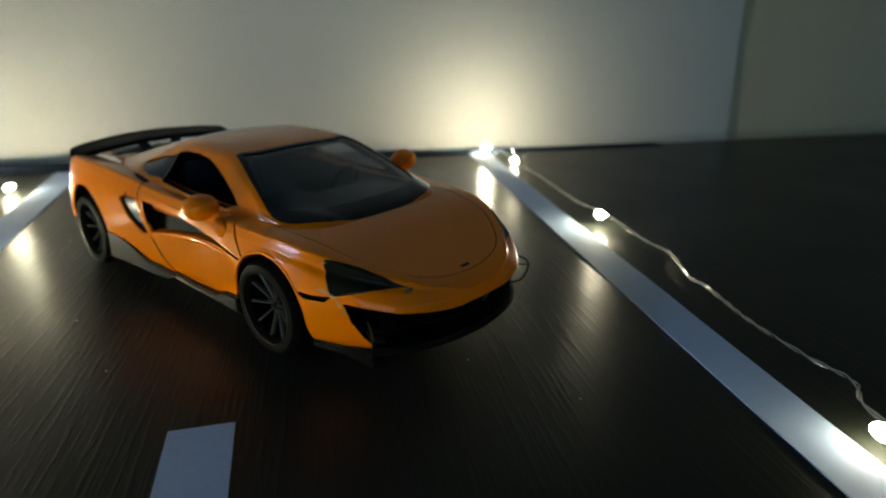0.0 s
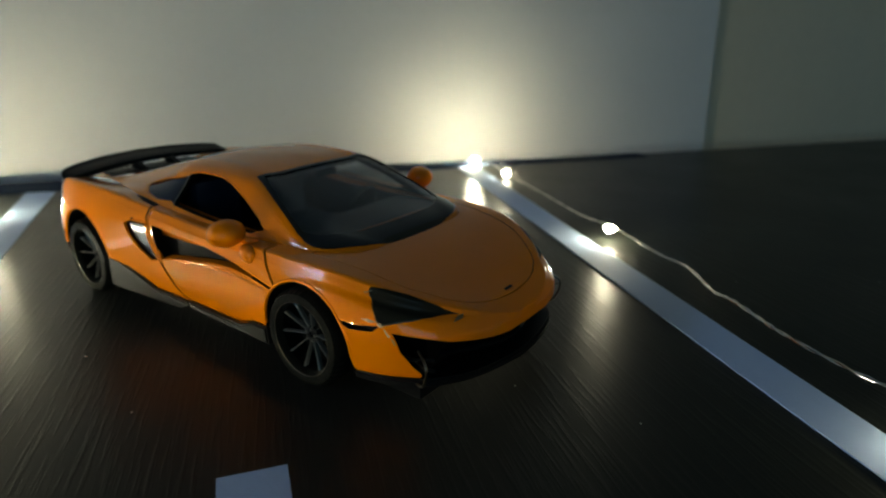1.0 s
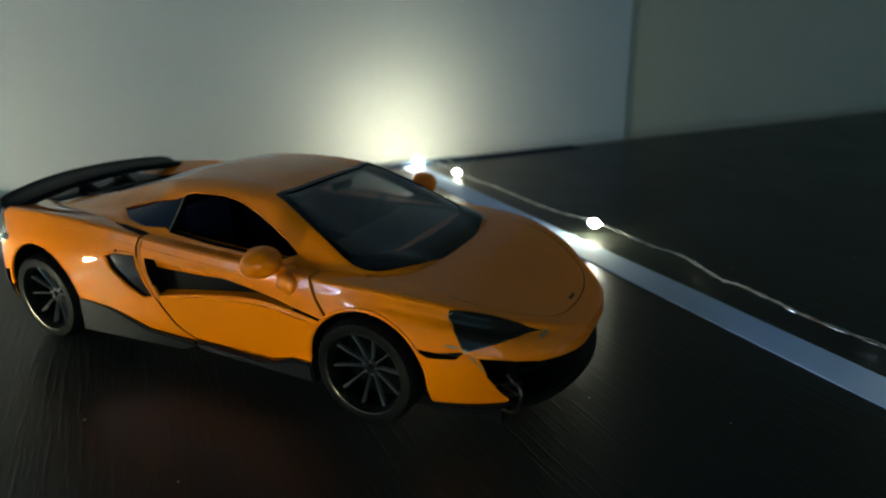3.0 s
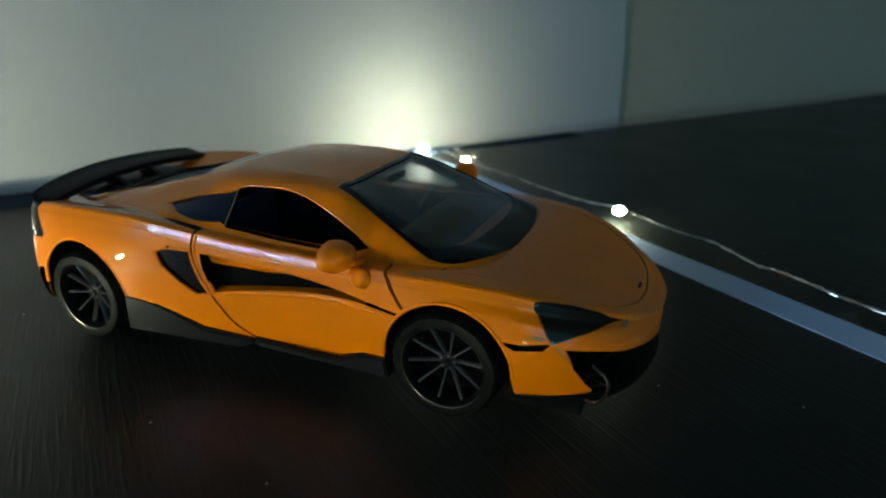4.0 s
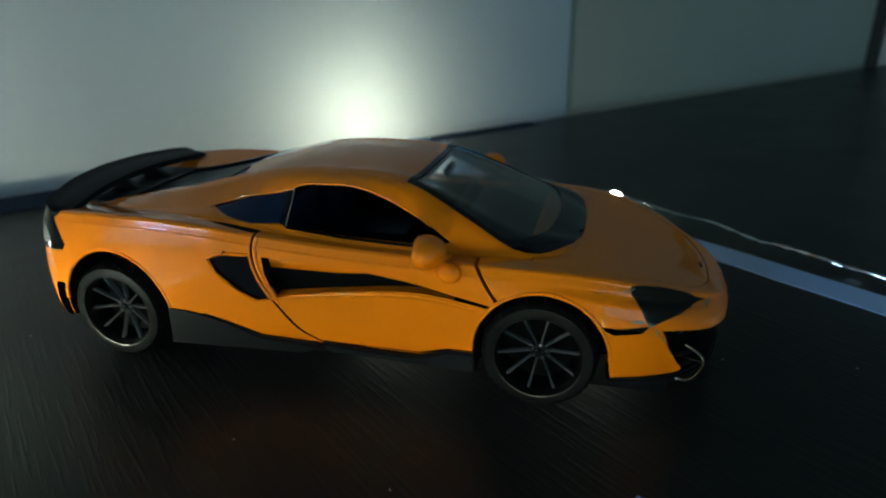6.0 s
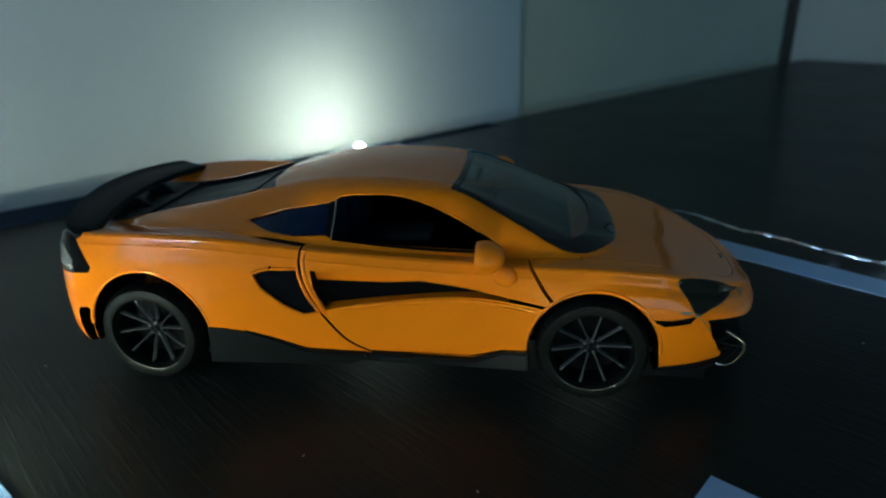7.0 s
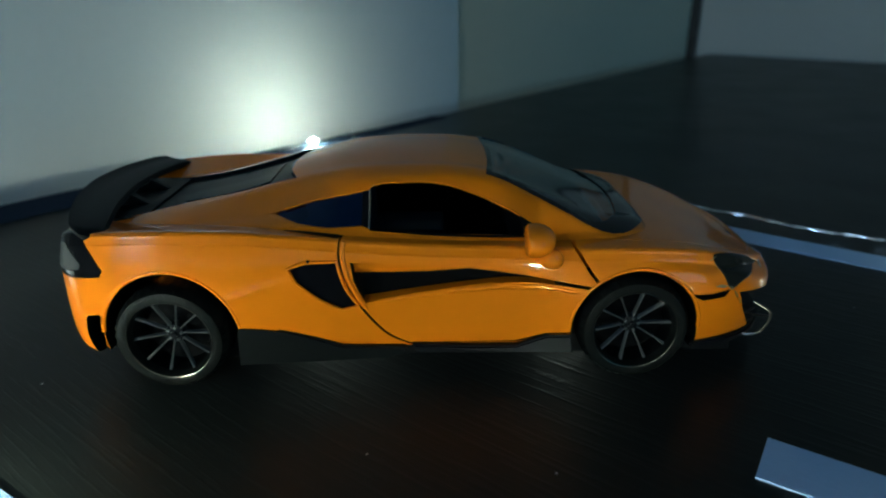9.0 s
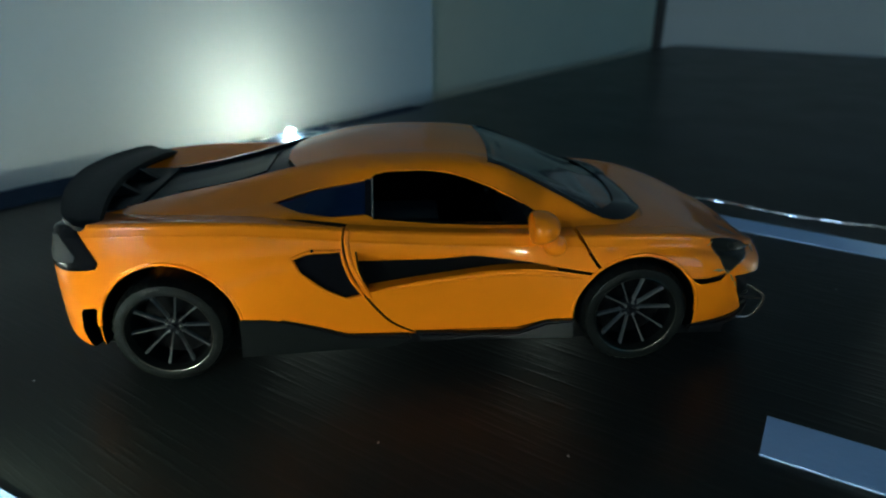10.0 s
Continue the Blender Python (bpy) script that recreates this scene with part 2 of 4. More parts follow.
# ring lamp on the ceiling
ring_lamp = thing("ceiling_lamp", "cool white ring-shaped ceiling lamp, dimly lit", "ceiling lamp")
bm = bmesh.new()
c = room(140, 18, UP - 6)
lathe(bm, [(13 + 1.0 * math.cos(a), 1.0 * math.sin(a)) for a in [2 * math.pi * i / 12 for i in range(12)]], 48, "z")
bmesh.ops.translate(bm, vec=c, verts=bm.verts)
part("tube", bm, RING, ring_lamp)
bm = bmesh.new()
lathe(bm, [(0.001, 0.3), (3.0, 0.3), (3.0, 5.996), (0.001, 5.996)], 32, "z")
bmesh.ops.translate(bm, vec=c, verts=bm.verts)
for k in range(3):
    a = 2.1 * k
    tube(bm, [c + Vector((2.9 * math.cos(a), 2.9 * math.sin(a), 0.6)), c + Vector((12.6 * math.cos(a), 12.6 * math.sin(a), 0.3))], 0.15, 6)
part("holder", bm, BLACK_SATIN, ring_lamp)

# desk
desk = thing("desk", "black-stained wooden desk with raised grain, close to the wall", "desk")
bm = bmesh.new()
box(bm, (0.9, 0.95, -0.8), (52, 23, 0), M, bevel=0.05)
part("desktop", bm, DESK, desk)
for u in (2.0, 50.0):
    bm = bmesh.new()
    box(bm, (u, 2, DOWN), (u + 0.8, 22, -0.8), M)
    part("side_panel", bm, DESK, desk, smooth=0)

# sheet of white card on the wall
bm = bmesh.new()
box(bm, (13.35, 0.01, -6), (40, 0.05, 26), M)
tagged(part("backdrop_sheet", bm, BOARD, smooth=0), "large white card sheet standing against the wall", "card sheet")


# raised wedge added to draw the dark band at the card's foot
bm = bmesh.new()
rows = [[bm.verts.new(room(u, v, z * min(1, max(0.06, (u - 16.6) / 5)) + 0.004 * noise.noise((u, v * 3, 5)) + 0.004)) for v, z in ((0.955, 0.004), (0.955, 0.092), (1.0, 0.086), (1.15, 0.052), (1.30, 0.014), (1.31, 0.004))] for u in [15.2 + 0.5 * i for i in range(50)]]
for r, t in zip(rows, rows[1:]):
    for k in range(6):
        bm.faces.new((r[k], r[(k + 1) % 6], t[(k + 1) % 6], t[k]))
for r in (rows[0], rows[-1]):
    bm.faces.new(r)
tagged(part("foot_strip", bm, NAVY, smooth=30), "added dark navy band along the foot of the white card", "strip")


def strip(a, b, width, label, side=1):
    """A paper strip whose edge runs from a to b; the width lies to the right of a-b for side 1."""
    a, b = Vector((*a, 0)), Vector((*b, 0))
    d = (b - a).normalized()
    w = Vector((d.y, -d.x, 0)) * width * side
    n = max(2, int((b - a).length / 0.25))
    bm = bmesh.new()
    rows = []
    for i in range(n + 1):
        p = a.lerp(b, i / n)
        lift = 0.012 + 0.006 * noise.noise((p.x * 0.8, p.y * 0.8, 3))
        q = [p + Vector((0, 0, lift)), p + w + Vector((0, 0, 0.012 + 0.006 * noise.noise((p.x, p.y, 8))))]
        rows.append([bm.verts.new(v) for v in q] + [bm.verts.new(v - Vector((0, 0, 0.009))) for v in q])
    for r, t in zip(rows, rows[1:]):
        bm.faces.new((r[0], r[1], t[1], t[0]))
        bm.faces.new((r[2], t[2], t[3], r[3]))
        bm.faces.new((r[0], t[0], t[2], r[2]))
        bm.faces.new((r[1], r[3], t[3], t[1]))
    for r in (rows[0], rows[-1]):
        bm.faces.new((r[0], r[1], r[3], r[2]))
    return tagged(part("paper_strip", bm, PAPER, smooth=50), label, "paper strip", "road markings of paper")


strip((-1.87, 4.98), (8.2, -2.97), 0.32, "long white paper strip laid as a road edge line", -1)
strip((-5.75, 0.62), (4.5, -5.75), 0.37, "long white paper strip laid as a road edge line", 1)
strip((1.872, -1.526), (4.6, -3.42), 0.345, "short white paper strip laid as a lane dash", 1)

# ---------------------------------------------------------------- light strings
def light_string(wire_pts, bulbs, label):
    """A twisted pair of fine wires with small glowing resin drops along it."""
    string = thing("fairy_lights", label, "string lights", "fairy light strings")
    line = spline(wire_pts, 14)
    for k in range(2):
        bm = bmesh.new()
        pts = []
        for i, p in enumerate(line):
            a = i * 0.5 + k * math.pi
            pts.append(p + Vector((0.007 * math.cos(a), 0.007 * math.cos(a), 0.007 * math.sin(a))))
        tube(bm, pts, 0.0085, 6)
        part("wire", bm, WIRE, string)
    for x, y, z, power in bulbs:
        bm = bmesh.new()
        bmesh.ops.create_icosphere(bm, subdivisions=3, radius=0.052)
        bmesh.ops.scale(bm, vec=(1.35, 0.95, 0.78), verts=bm.verts)
        bmesh.ops.transform(bm, matrix=Matrix.Translation((x, y, z)) @ Matrix.Rotation(radians(-36), 4, "Z"), verts=bm.verts)
        part("bulb", bm, RESIN[power], string, "glowing warm white resin drop")
    return string


light_string([(-2.5, 4.3, 0.03), (-2.0, 4.85, 0.04), (-1.62, 5.12, 0.08), (-1.1, 4.95, 0.1), (-0.72, 4.68, 0.05), (0.1, 4.1, 0.06), (0.75, 3.62, 0.05), (1.25, 3.2, 0.08),
              (1.68, 2.86, 0.14), (1.95, 2.75, 0.1), (2.35, 2.5, 0.06), (2.65, 2.35, 0.05), (2.98, 1.95, 0.04), (3.15, 1.83, 0.05), (3.4, 1.6, 0.05), (3.62, 1.42, 0.04),
              (4.02, 1.15, 0.04), (4.32, 0.97, 0.05), (4.46, 0.62, 0.09), (5.0, 0.3, 0.06), (6.2, -0.7, 0.05), (7.6, -1.8, 0.05)],
             [(-1.60, 5.16, 0.085, 1.0), (-0.70, 4.67, 0.07, 0.12), (1.72, 2.78, 0.14, 0.3), (4.54, 0.44, 0.10, 0.12)],
             "silver fairy light wire with glowing warm bulbs on the desk")
# a loose tangle of the same fine wire beside the far bulb
tangle = thing("wire_tangle", "small loose tangle of fine silver wire on the desk", "wire")
rng = random.Random(11)
for k in range(2):
    bm = bmesh.new()
    cx, cy = -0.92 + 0.26 * k, 4.98 - 0.16 * k
    loops = [(cx + rng.uniform(-0.13, 0.13), cy + rng.uniform(-0.12, 0.12), rng.uniform(0.03, 0.26)) for i in range(7)]
    tube(bm, spline([(cx - 0.2, cy + 0.1, 0.02)] + loops + [(cx + 0.2, cy - 0.16, 0.02)], 10), 0.0035, 6)
    part("wire_loop", bm, WIRE, tangle)
light_string([(-7.6, -1.6, 0.04), (-7.0, -1.3, 0.05), (-6.3, -1.0, 0.12), (-5.5, -0.8, 0.05), (-4.78, -0.62, 0.10), (-4.0, -1.3, 0.05), (-3.0, -1.95, 0.06), (-2.6, -2.15, 0.18), (-2.2, -2.3, 0.23), (-1.75, -2.55, 0.14), (-0.8, -2.95, 0.05), (0.4, -3.25, 0.05), (1.15, -3.47, 0.07), (1.8, -3.5, 0.05), (2.65, -3.6, 0.07), (3.8, -4.2, 0.05), (5.0, -4.8, 0.07), (6.2, -5.6, 0.05)],
             [(-6.3, -1.0, 0.14, 1.0), (-4.75, -0.70, 0.11, 0.75), (-2.2, -2.32, 0.20, 1.2), (1.15, -3.50, 0.07, 1.0), (2.7, -3.62, 0.08, 0.12), (5.05, -4.82, 0.08, 0.12)],
             "silver fairy light wire with glowing warm bulbs beside the paper strip")

# ---------------------------------------------------------------- the model car
car = thing("model_car", "glossy orange die-cast model sports car with black wing and wheels", "toy car")

# control curves along the car: x, then values
# lower body along the car: x and value
LOW_WIDTH = smoothline([(-2.06, 0.55), (-2, 0.76), (-1.92, 0.88), (-1.75, 0.965), (-1.35, 1.005), (-0.95, 0.985), (-0.6, 0.95), (-0.3, 0.925), (0.2, 0.9), (0.7, 0.905), (1.05, 0.93), (1.35, 0.945), (1.65, 0.915), (1.85, 0.865), (2.02, 0.785), (2.15, 0.69), (2.26, 0.56), (2.34, 0.4), (2.38, 0.22)])
LOW_WIDEST_AT = smoothline([(-2.06, 0.6), (-2, 0.55), (-1.92, 0.5), (-1.75, 0.46), (-1.35, 0.48), (-0.95, 0.5), (-0.6, 0.5), (-0.3, 0.48), (0.2, 0.46), (0.7, 0.46), (1.05, 0.48), (1.35, 0.48), (1.65, 0.47), (1.85, 0.46), (2.02, 0.45), (2.15, 0.44), (2.26, 0.43), (2.34, 0.43), (2.38, 0.43)])
LOW_UPPER = smoothline([(-2.06, 0.55), (-2, 0.76), (-1.92, 0.85), (-1.75, 0.935), (-1.35, 0.982), (-0.95, 0.976), (-0.6, 0.955), (-0.3, 0.928), (0.2, 0.908), (0.7, 0.908), (1.05, 0.918), (1.35, 0.922), (1.65, 0.888), (1.85, 0.83), (2.02, 0.745), (2.15, 0.63), (2.26, 0.5), (2.34, 0.35), (2.38, 0.18)])
LOW_CREST = smoothline([(-2.06, 0.5), (-2, 0.68), (-1.92, 0.8), (-1.75, 0.87), (-1.35, 0.91), (-0.95, 0.91), (-0.6, 0.9), (-0.3, 0.885), (0.2, 0.875), (0.7, 0.875), (1.05, 0.875), (1.35, 0.86), (1.65, 0.82), (1.85, 0.755), (2.02, 0.66), (2.15, 0.53), (2.26, 0.42), (2.34, 0.28), (2.38, 0.14)])
LOW_CREST_AT = smoothline([(-2.06, 0.8), (-2, 0.86), (-1.92, 0.905), (-1.75, 0.925), (-1.35, 0.94), (-0.95, 0.932), (-0.6, 0.905), (-0.3, 0.872), (0.2, 0.835), (0.7, 0.815), (1.05, 0.8), (1.35, 0.79), (1.65, 0.76), (1.85, 0.712), (2.02, 0.655), (2.15, 0.6), (2.26, 0.555), (2.34, 0.51), (2.38, 0.475)])
LOW_MIDDLE = smoothline([(-2.06, 0.82), (-2, 0.86), (-1.92, 0.84), (-1.75, 0.83), (-1.35, 0.82), (-0.95, 0.84), (-0.6, 0.86), (-0.3, 0.86), (0.2, 0.8), (0.7, 0.79), (1.05, 0.82), (1.35, 0.802), (1.65, 0.752), (1.85, 0.692), (2.02, 0.632), (2.15, 0.58), (2.26, 0.54), (2.34, 0.5), (2.38, 0.47)])
LOW_UNDER = smoothline([(-2.06, 0.26), (-2, 0.22), (-1.92, 0.19), (-1.75, 0.17), (-1.35, 0.16), (-0.95, 0.16), (-0.6, 0.16), (-0.3, 0.16), (0.2, 0.16), (0.7, 0.16), (1.05, 0.16), (1.35, 0.16), (1.65, 0.16), (1.85, 0.16), (2.02, 0.16), (2.15, 0.16), (2.26, 0.16), (2.34, 0.17), (2.38, 0.19)])


def LOW(x):
    return [f(x)[0] for f in (LOW_WIDTH, LOW_WIDEST_AT, LOW_UPPER, LOW_CREST, LOW_CREST_AT, LOW_MIDDLE, LOW_UNDER)]

STATIONS = [-2.06, -2.04, -2.02, -2.0, -1.97, -1.94] + [-1.90 + 0.045 * i for i in range(87)] + [2.02, 2.06, 2.10, 2.14, 2.18, 2.215, 2.25, 2.28, 2.305, 2.33, 2.35, 2.365, 2.38]


def low_section(x):
    yw, zw, yu, yc, zc, zm, zb = LOW(x)
    k = min(1.0, yc / 0.5) ** 2
    h = k * min(1.0, (zc - zw) / 0.25)
    pts = [(0, zb), (0.55 * yw, zb), (0.88 * yw, zb + 0.01), (0.975 * yw, zb + 0.08), (yw, zw), (yu, zw + 0.55 * (zc - zw)), (yc + 0.029 * k, zc - 0.075 * h), (yc + 0.0185 * k, zc - 0.052 * h), (yc + 0.007 * k, zc - 0.029 * h), (yc - 0.0055 * k, zc - 0.008 * h), (yc - 0.045 * k, zc - 0.0005 * h), (0.74 * yc, 0.66 * zc + 0.34 * zm),
           (0.4 * yc, zm + 0.1 * (zc - zm)), (0, zm)]
    return spline([(0, a, b) for a, b in pts], 5)


def loft(section, stations, tail=0.0):
    """A closed mirror-symmetric body through half sections (centre bottom to centre top)."""
    bm = bmesh.new()
    rings = []
    for x in stations:
        half = section(x)
        x += tail * min(1.0, max(0.0, (-1.6 - x) / 0.4))
        right = [(x, -p.y, p.z) for p in half]
        left = [(x, p.y, p.z) for p in half[1:-1]][::-1]
        rings.append([bm.verts.new(v) for v in right + left])
    n = len(rings[0])
    for a, b in zip(rings, rings[1:]):
        for k in range(n):
            bm.faces.new((a[k], a[(k + 1) % n], b[(k + 1) % n], b[k]))
    for ring in (rings[0], rings[-1]):
        c = sum((v.co for v in ring), Vector()) / n
        v = bm.verts.new(c)
        for k in range(n):
            bm.faces.new((ring[k], ring[(k + 1) % n], v))
    bmesh.ops.recalc_face_normals(bm, faces=bm.faces)
    return bm


# upper body along the car: x and value
TOP_ROOF = smoothline([(1.56, 0.722), (1.49, 0.797), (1.42, 0.833), (1.2, 0.905), (0.9, 1.02), (0.5, 1.155), (0.25, 1.188), (0, 1.195), (-0.3, 1.183), (-0.66, 1.118), (-1, 1.012), (-1.4, 0.925), (-1.75, 0.865)])
TOP_SHOULDER = smoothline([(1.56, 0.2), (1.49, 0.28), (1.42, 0.36), (1.2, 0.42), (0.9, 0.42), (0.5, 0.36), (0.25, 0.35), (0, 0.35), (-0.3, 0.34), (-0.66, 0.33), (-1, 0.33), (-1.4, 0.34), (-1.75, 0.34)])
TOP_SHOULDER_AT = smoothline([(1.56, 0.715), (1.49, 0.790), (1.42, 0.823), (1.2, 0.88), (0.9, 1), (0.5, 1.145), (0.25, 1.178), (0, 1.184), (-0.3, 1.17), (-0.66, 1.1), (-1, 1.01), (-1.4, 0.925), (-1.75, 0.862)])
TOP_PILLAR = smoothline([(1.56, 0.3), (1.49, 0.48), (1.42, 0.57), (1.2, 0.69), (0.9, 0.645), (0.5, 0.58), (0.25, 0.575), (0, 0.575), (-0.3, 0.57), (-0.66, 0.54), (-1, 0.54), (-1.4, 0.56), (-1.75, 0.56)])
TOP_PILLAR_AT = smoothline([(1.56, 0.705), (1.49, 0.772), (1.42, 0.803), (1.2, 0.825), (0.9, 0.955), (0.5, 1.105), (0.25, 1.125), (0, 1.13), (-0.3, 1.11), (-0.66, 1.03), (-1, 0.965), (-1.4, 0.895), (-1.75, 0.845)])
TOP_FOOT = smoothline([(1.56, 0.36), (1.49, 0.53), (1.42, 0.63), (1.2, 0.74), (0.9, 0.79), (0.5, 0.8), (0.25, 0.805), (0, 0.81), (-0.3, 0.815), (-0.66, 0.8), (-1, 0.76), (-1.4, 0.7), (-1.75, 0.66)])
TOP_FOOT_AT = smoothline([(1.56, 0.68), (1.49, 0.68), (1.42, 0.7), (1.2, 0.7), (0.9, 0.76), (0.5, 0.78), (0.25, 0.79), (0, 0.81), (-0.3, 0.85), (-0.66, 0.88), (-1, 0.87), (-1.4, 0.84), (-1.75, 0.78)])


def TOP(x):
    return [f(x)[0] for f in (TOP_ROOF, TOP_SHOULDER, TOP_SHOULDER_AT, TOP_PILLAR, TOP_PILLAR_AT, TOP_FOOT, TOP_FOOT_AT)]



def top_section(x, shrink=0.0):
    zr, ys, zs, yp, zp, yf, zf = TOP(x)
    k = shrink
    bulge = 0.018 * min(1.0, ((zr - zf) / 0.15) ** 2)
    pts = [(0, 0.62), (0.5 * yf, 0.62), (yf - k, 0.64), (yf - k, zf), (0.62 * yp + 0.38 * yf + 0.012 - k, 0.58 * zp + 0.42 * zf), (yp - k, zp - k), (0.5 * (yp + ys), 0.45 * zp + 0.55 * zs + bulge - k), (ys, zs - k), (0.5 * ys, 0.5 * (zr + zs) + 0.003 - k), (0, zr - k)]
    return spline([(0, a, b) for a, b in pts], 5)


TOP_X = [-1.75 + 0.0414 * i for i in range(81)]


def poly_prism(pts, axis, lo, hi, steps=0):
    """A closed prism: pts are (x, z) for axis y, (x, y) for axis z, (y, z) for axis x."""
    bm = bmesh.new()

    def at(p, h):
        return {"y": (p[0], h, p[1]), "z": (p[0], p[1], h), "x": (h, p[0], p[1])}[axis]

    a = [bm.verts.new(at(p, lo)) for p in pts]
    b = [bm.verts.new(at(p, hi)) for p in pts]
    bm.faces.new(a)
    bm.faces.new(b[::-1])
    n = len(pts)
    for i in range(n):
        bm.faces.new((a[i], a[(i + 1) % n], b[(i + 1) % n], b[i]))
    bmesh.ops.recalc_face_normals(bm, faces=bm.faces)
    return bm


def curve2(pts, steps=6, closed=True):
    return [(p.x, p.y) for p in spline([(a, b, 0) for a, b in pts], steps, closed)]


def carve(ob, bm, mode="DIFFERENCE", mat=None, second=None):
    """Cut (or keep) the volume of bm, in the car's metres, from ob; cut faces take mat."""
    bm.transform(Matrix.Scale(S, 4))
    me = bpy.data.meshes.new("cutter")
    bm.to_mesh(me)
    bm.free()
    me.materials.append(mat or ob.data.materials[0])
    if second:
        me.materials.append(second)
    cutter = new("cutter", me)
    mod = ob.modifiers.new("cut", "BOOLEAN")
    mod.operation, mod.object, mod.solver, mod.material_mode = mode, cutter, "EXACT", "TRANSFER"
    out = bpy.data.meshes.new_from_object(ob.evaluated_get(bpy.context.evaluated_depsgraph_get()))
    ob.modifiers.clear()
    old = ob.data
    ob.data = out
    out.name = old.name
    bpy.data.meshes.remove(old)
    bpy.data.objects.remove(cutter)
    bpy.data.meshes.remove(me)
    shade(out, 38)
    return ob


def grow(pts, d):
    """The outline, larger by about d all round."""
    cx, cy = sum(p[0] for p in pts) / len(pts), sum(p[1] for p in pts) / len(pts)
    return [(x + d * (x - cx) / math.hypot(x - cx, y - cy), y + d * (y - cy) / math.hypot(x - cx, y - cy)) for x, y in pts]


from mathutils.bvhtree import BVHTree

low_bm = loft(low_section, STATIONS, 0.03)
top_bm = loft(top_section, TOP_X)
LOW_TREE = BVHTree.FromBMesh(low_bm)
TOP_TREE = BVHTree.FromBMesh(top_bm)


def lay(tree, pts, axis, side, out, thick, holes=0.03):
    """A sheet in the outline pts that follows the body's surface, out metres proud, thick metres deep."""
    bm = bmesh.new()
    xs = [p[0] for p in pts]
    zs = [p[1] for p in pts]
    vs = [bm.verts.new((a, b, 0)) for a, b in pts]
    f = bm.faces.new(vs)
    # slice into a fine grid so that it bends with the surface
    for k in range(1, int((max(xs) - min(xs)) / holes) + 1):
        c = min(xs) + k * holes
        bmesh.ops.bisect_plane(bm, geom=bm.verts[:] + bm.edges[:] + bm.faces[:], plane_co=(c, 0, 0), plane_no=(1, 0, 0))
    for k in range(1, int((max(zs) - min(zs)) / holes) + 1):
        c = min(zs) + k * holes
        bmesh.ops.bisect_plane(bm, geom=bm.verts[:] + bm.edges[:] + bm.faces[:], plane_co=(0, c, 0), plane_no=(0, 1, 0))
    ray = {"y": lambda p: (Vector((p.x, side * 3, p.y)), Vector((0, -side, 0))), "z": lambda p: (Vector((p.x, p.y, 3)), Vector((0, 0, -1))), "x": lambda p: (Vector((5, p.x, p.y)), Vector((-1, 0, 0)))}[axis]
    normals = {}
    for v in bm.verts:
        o, d = ray(v.co)
        hit, nor, _, dist = tree.ray_cast(o, d)
        if hit is None:
            hit, nor, _, dist = tree.find_nearest(o + d * 2.1)
        if nor.dot(d) > 0:
            nor = -nor
        v.co = hit + nor * out
        normals[v] = nor
    if thick:
        ext = bmesh.ops.extrude_face_region(bm, geom=bm.faces[:])
        bm.verts.ensure_lookup_table()
        for g in ext["geom"]:
            if isinstance(g, bmesh.types.BMVert):
                o = g.co.copy()
                best = tree.find_nearest(o)
                g.co = o - best[1] * thick if best[1] is not None else o
    return bm


# wheel wells, doors and openings, in side view (x, z)
ARCH_F = [(1.335 + 0.37 * math.cos(a), 0.31 + 0.365 * math.sin(a)) for a in [math.pi * i / 32 for i in range(33)]] + [(0.965, 0.05), (1.74, 0.05)]
ARCH_R = [(-1.31 + 0.38 * math.cos(a), 0.335 + 0.395 * math.sin(a)) for a in [math.pi * i / 32 for i in range(33)]] + [(-1.69, 0.05), (-0.93, 0.05)]
DOOR = curve2([(-0.345, 0.89), (-0.355, 0.80), (-0.33, 0.66), (-0.26, 0.50), (-0.12, 0.31), (0.02, 0.212)], 6, False) + [(0.30, 0.212), (0.66, 0.215), (0.84, 0.275), (1.00, 0.285)] + curve2([(1.03, 0.42), (1.13, 0.555), (1.06, 0.68), (0.965, 0.83)], 4, False) + [(0.5, 0.90), (0.0, 0.96), (-0.345, 0.96)]
VENT_F = curve2([(-0.285, 0.755), (0.10, 0.735), (0.55, 0.685), (0.86, 0.622)], 5, False) + [(1.09, 0.582), (1.09, 0.566)] + curve2([(0.86, 0.600), (0.58, 0.618), (0.20, 0.577), (-0.225, 0.516)], 5, False) + [(-0.275, 0.65)]
VENT_R = curve2([(-0.63, 0.735), (-0.54, 0.765), (-0.43, 0.765)], 4, False) + [(-0.362, 0.765)] + curve2([(-0.348, 0.70), (-0.312, 0.59), (-0.25, 0.487)], 4, False) + curve2([(-0.35, 0.466), (-0.47, 0.535), (-0.59, 0.645)], 4, False)
WINDOW = curve2([(-0.185, 0.890), (-0.19, 1.085), (0.02, 1.118), (0.24, 1.105), (0.44, 1.045), (0.64, 0.955), (0.80, 0.865)], 5, False) + curve2([(0.70, 0.830), (0.42, 0.838), (0.14, 0.855)], 4, False)
QUARTER = [(-0.215, 0.912), (-0.222, 1.075)] + curve2([(-0.5, 1.025), (-0.76, 0.955)], 3, False) + curve2([(-0.6, 0.925), (-0.42, 0.905)], 3, False)
REAR_GAP = [(-1.805, 0.34), (-1.785, 0.45), (-1.765, 0.475), (-1.70, 0.483), (-1.685, 0.468), (-1.688, 0.40), (-1.70, 0.28), (-1.68, 0.20), (-1.70, 0.13), (-1.78, 0.13)]
SLIT = [(1.63, 0.525), (1.76, 0.512), (1.905, 0.522), (1.86, 0.482), (1.72, 0.478)]
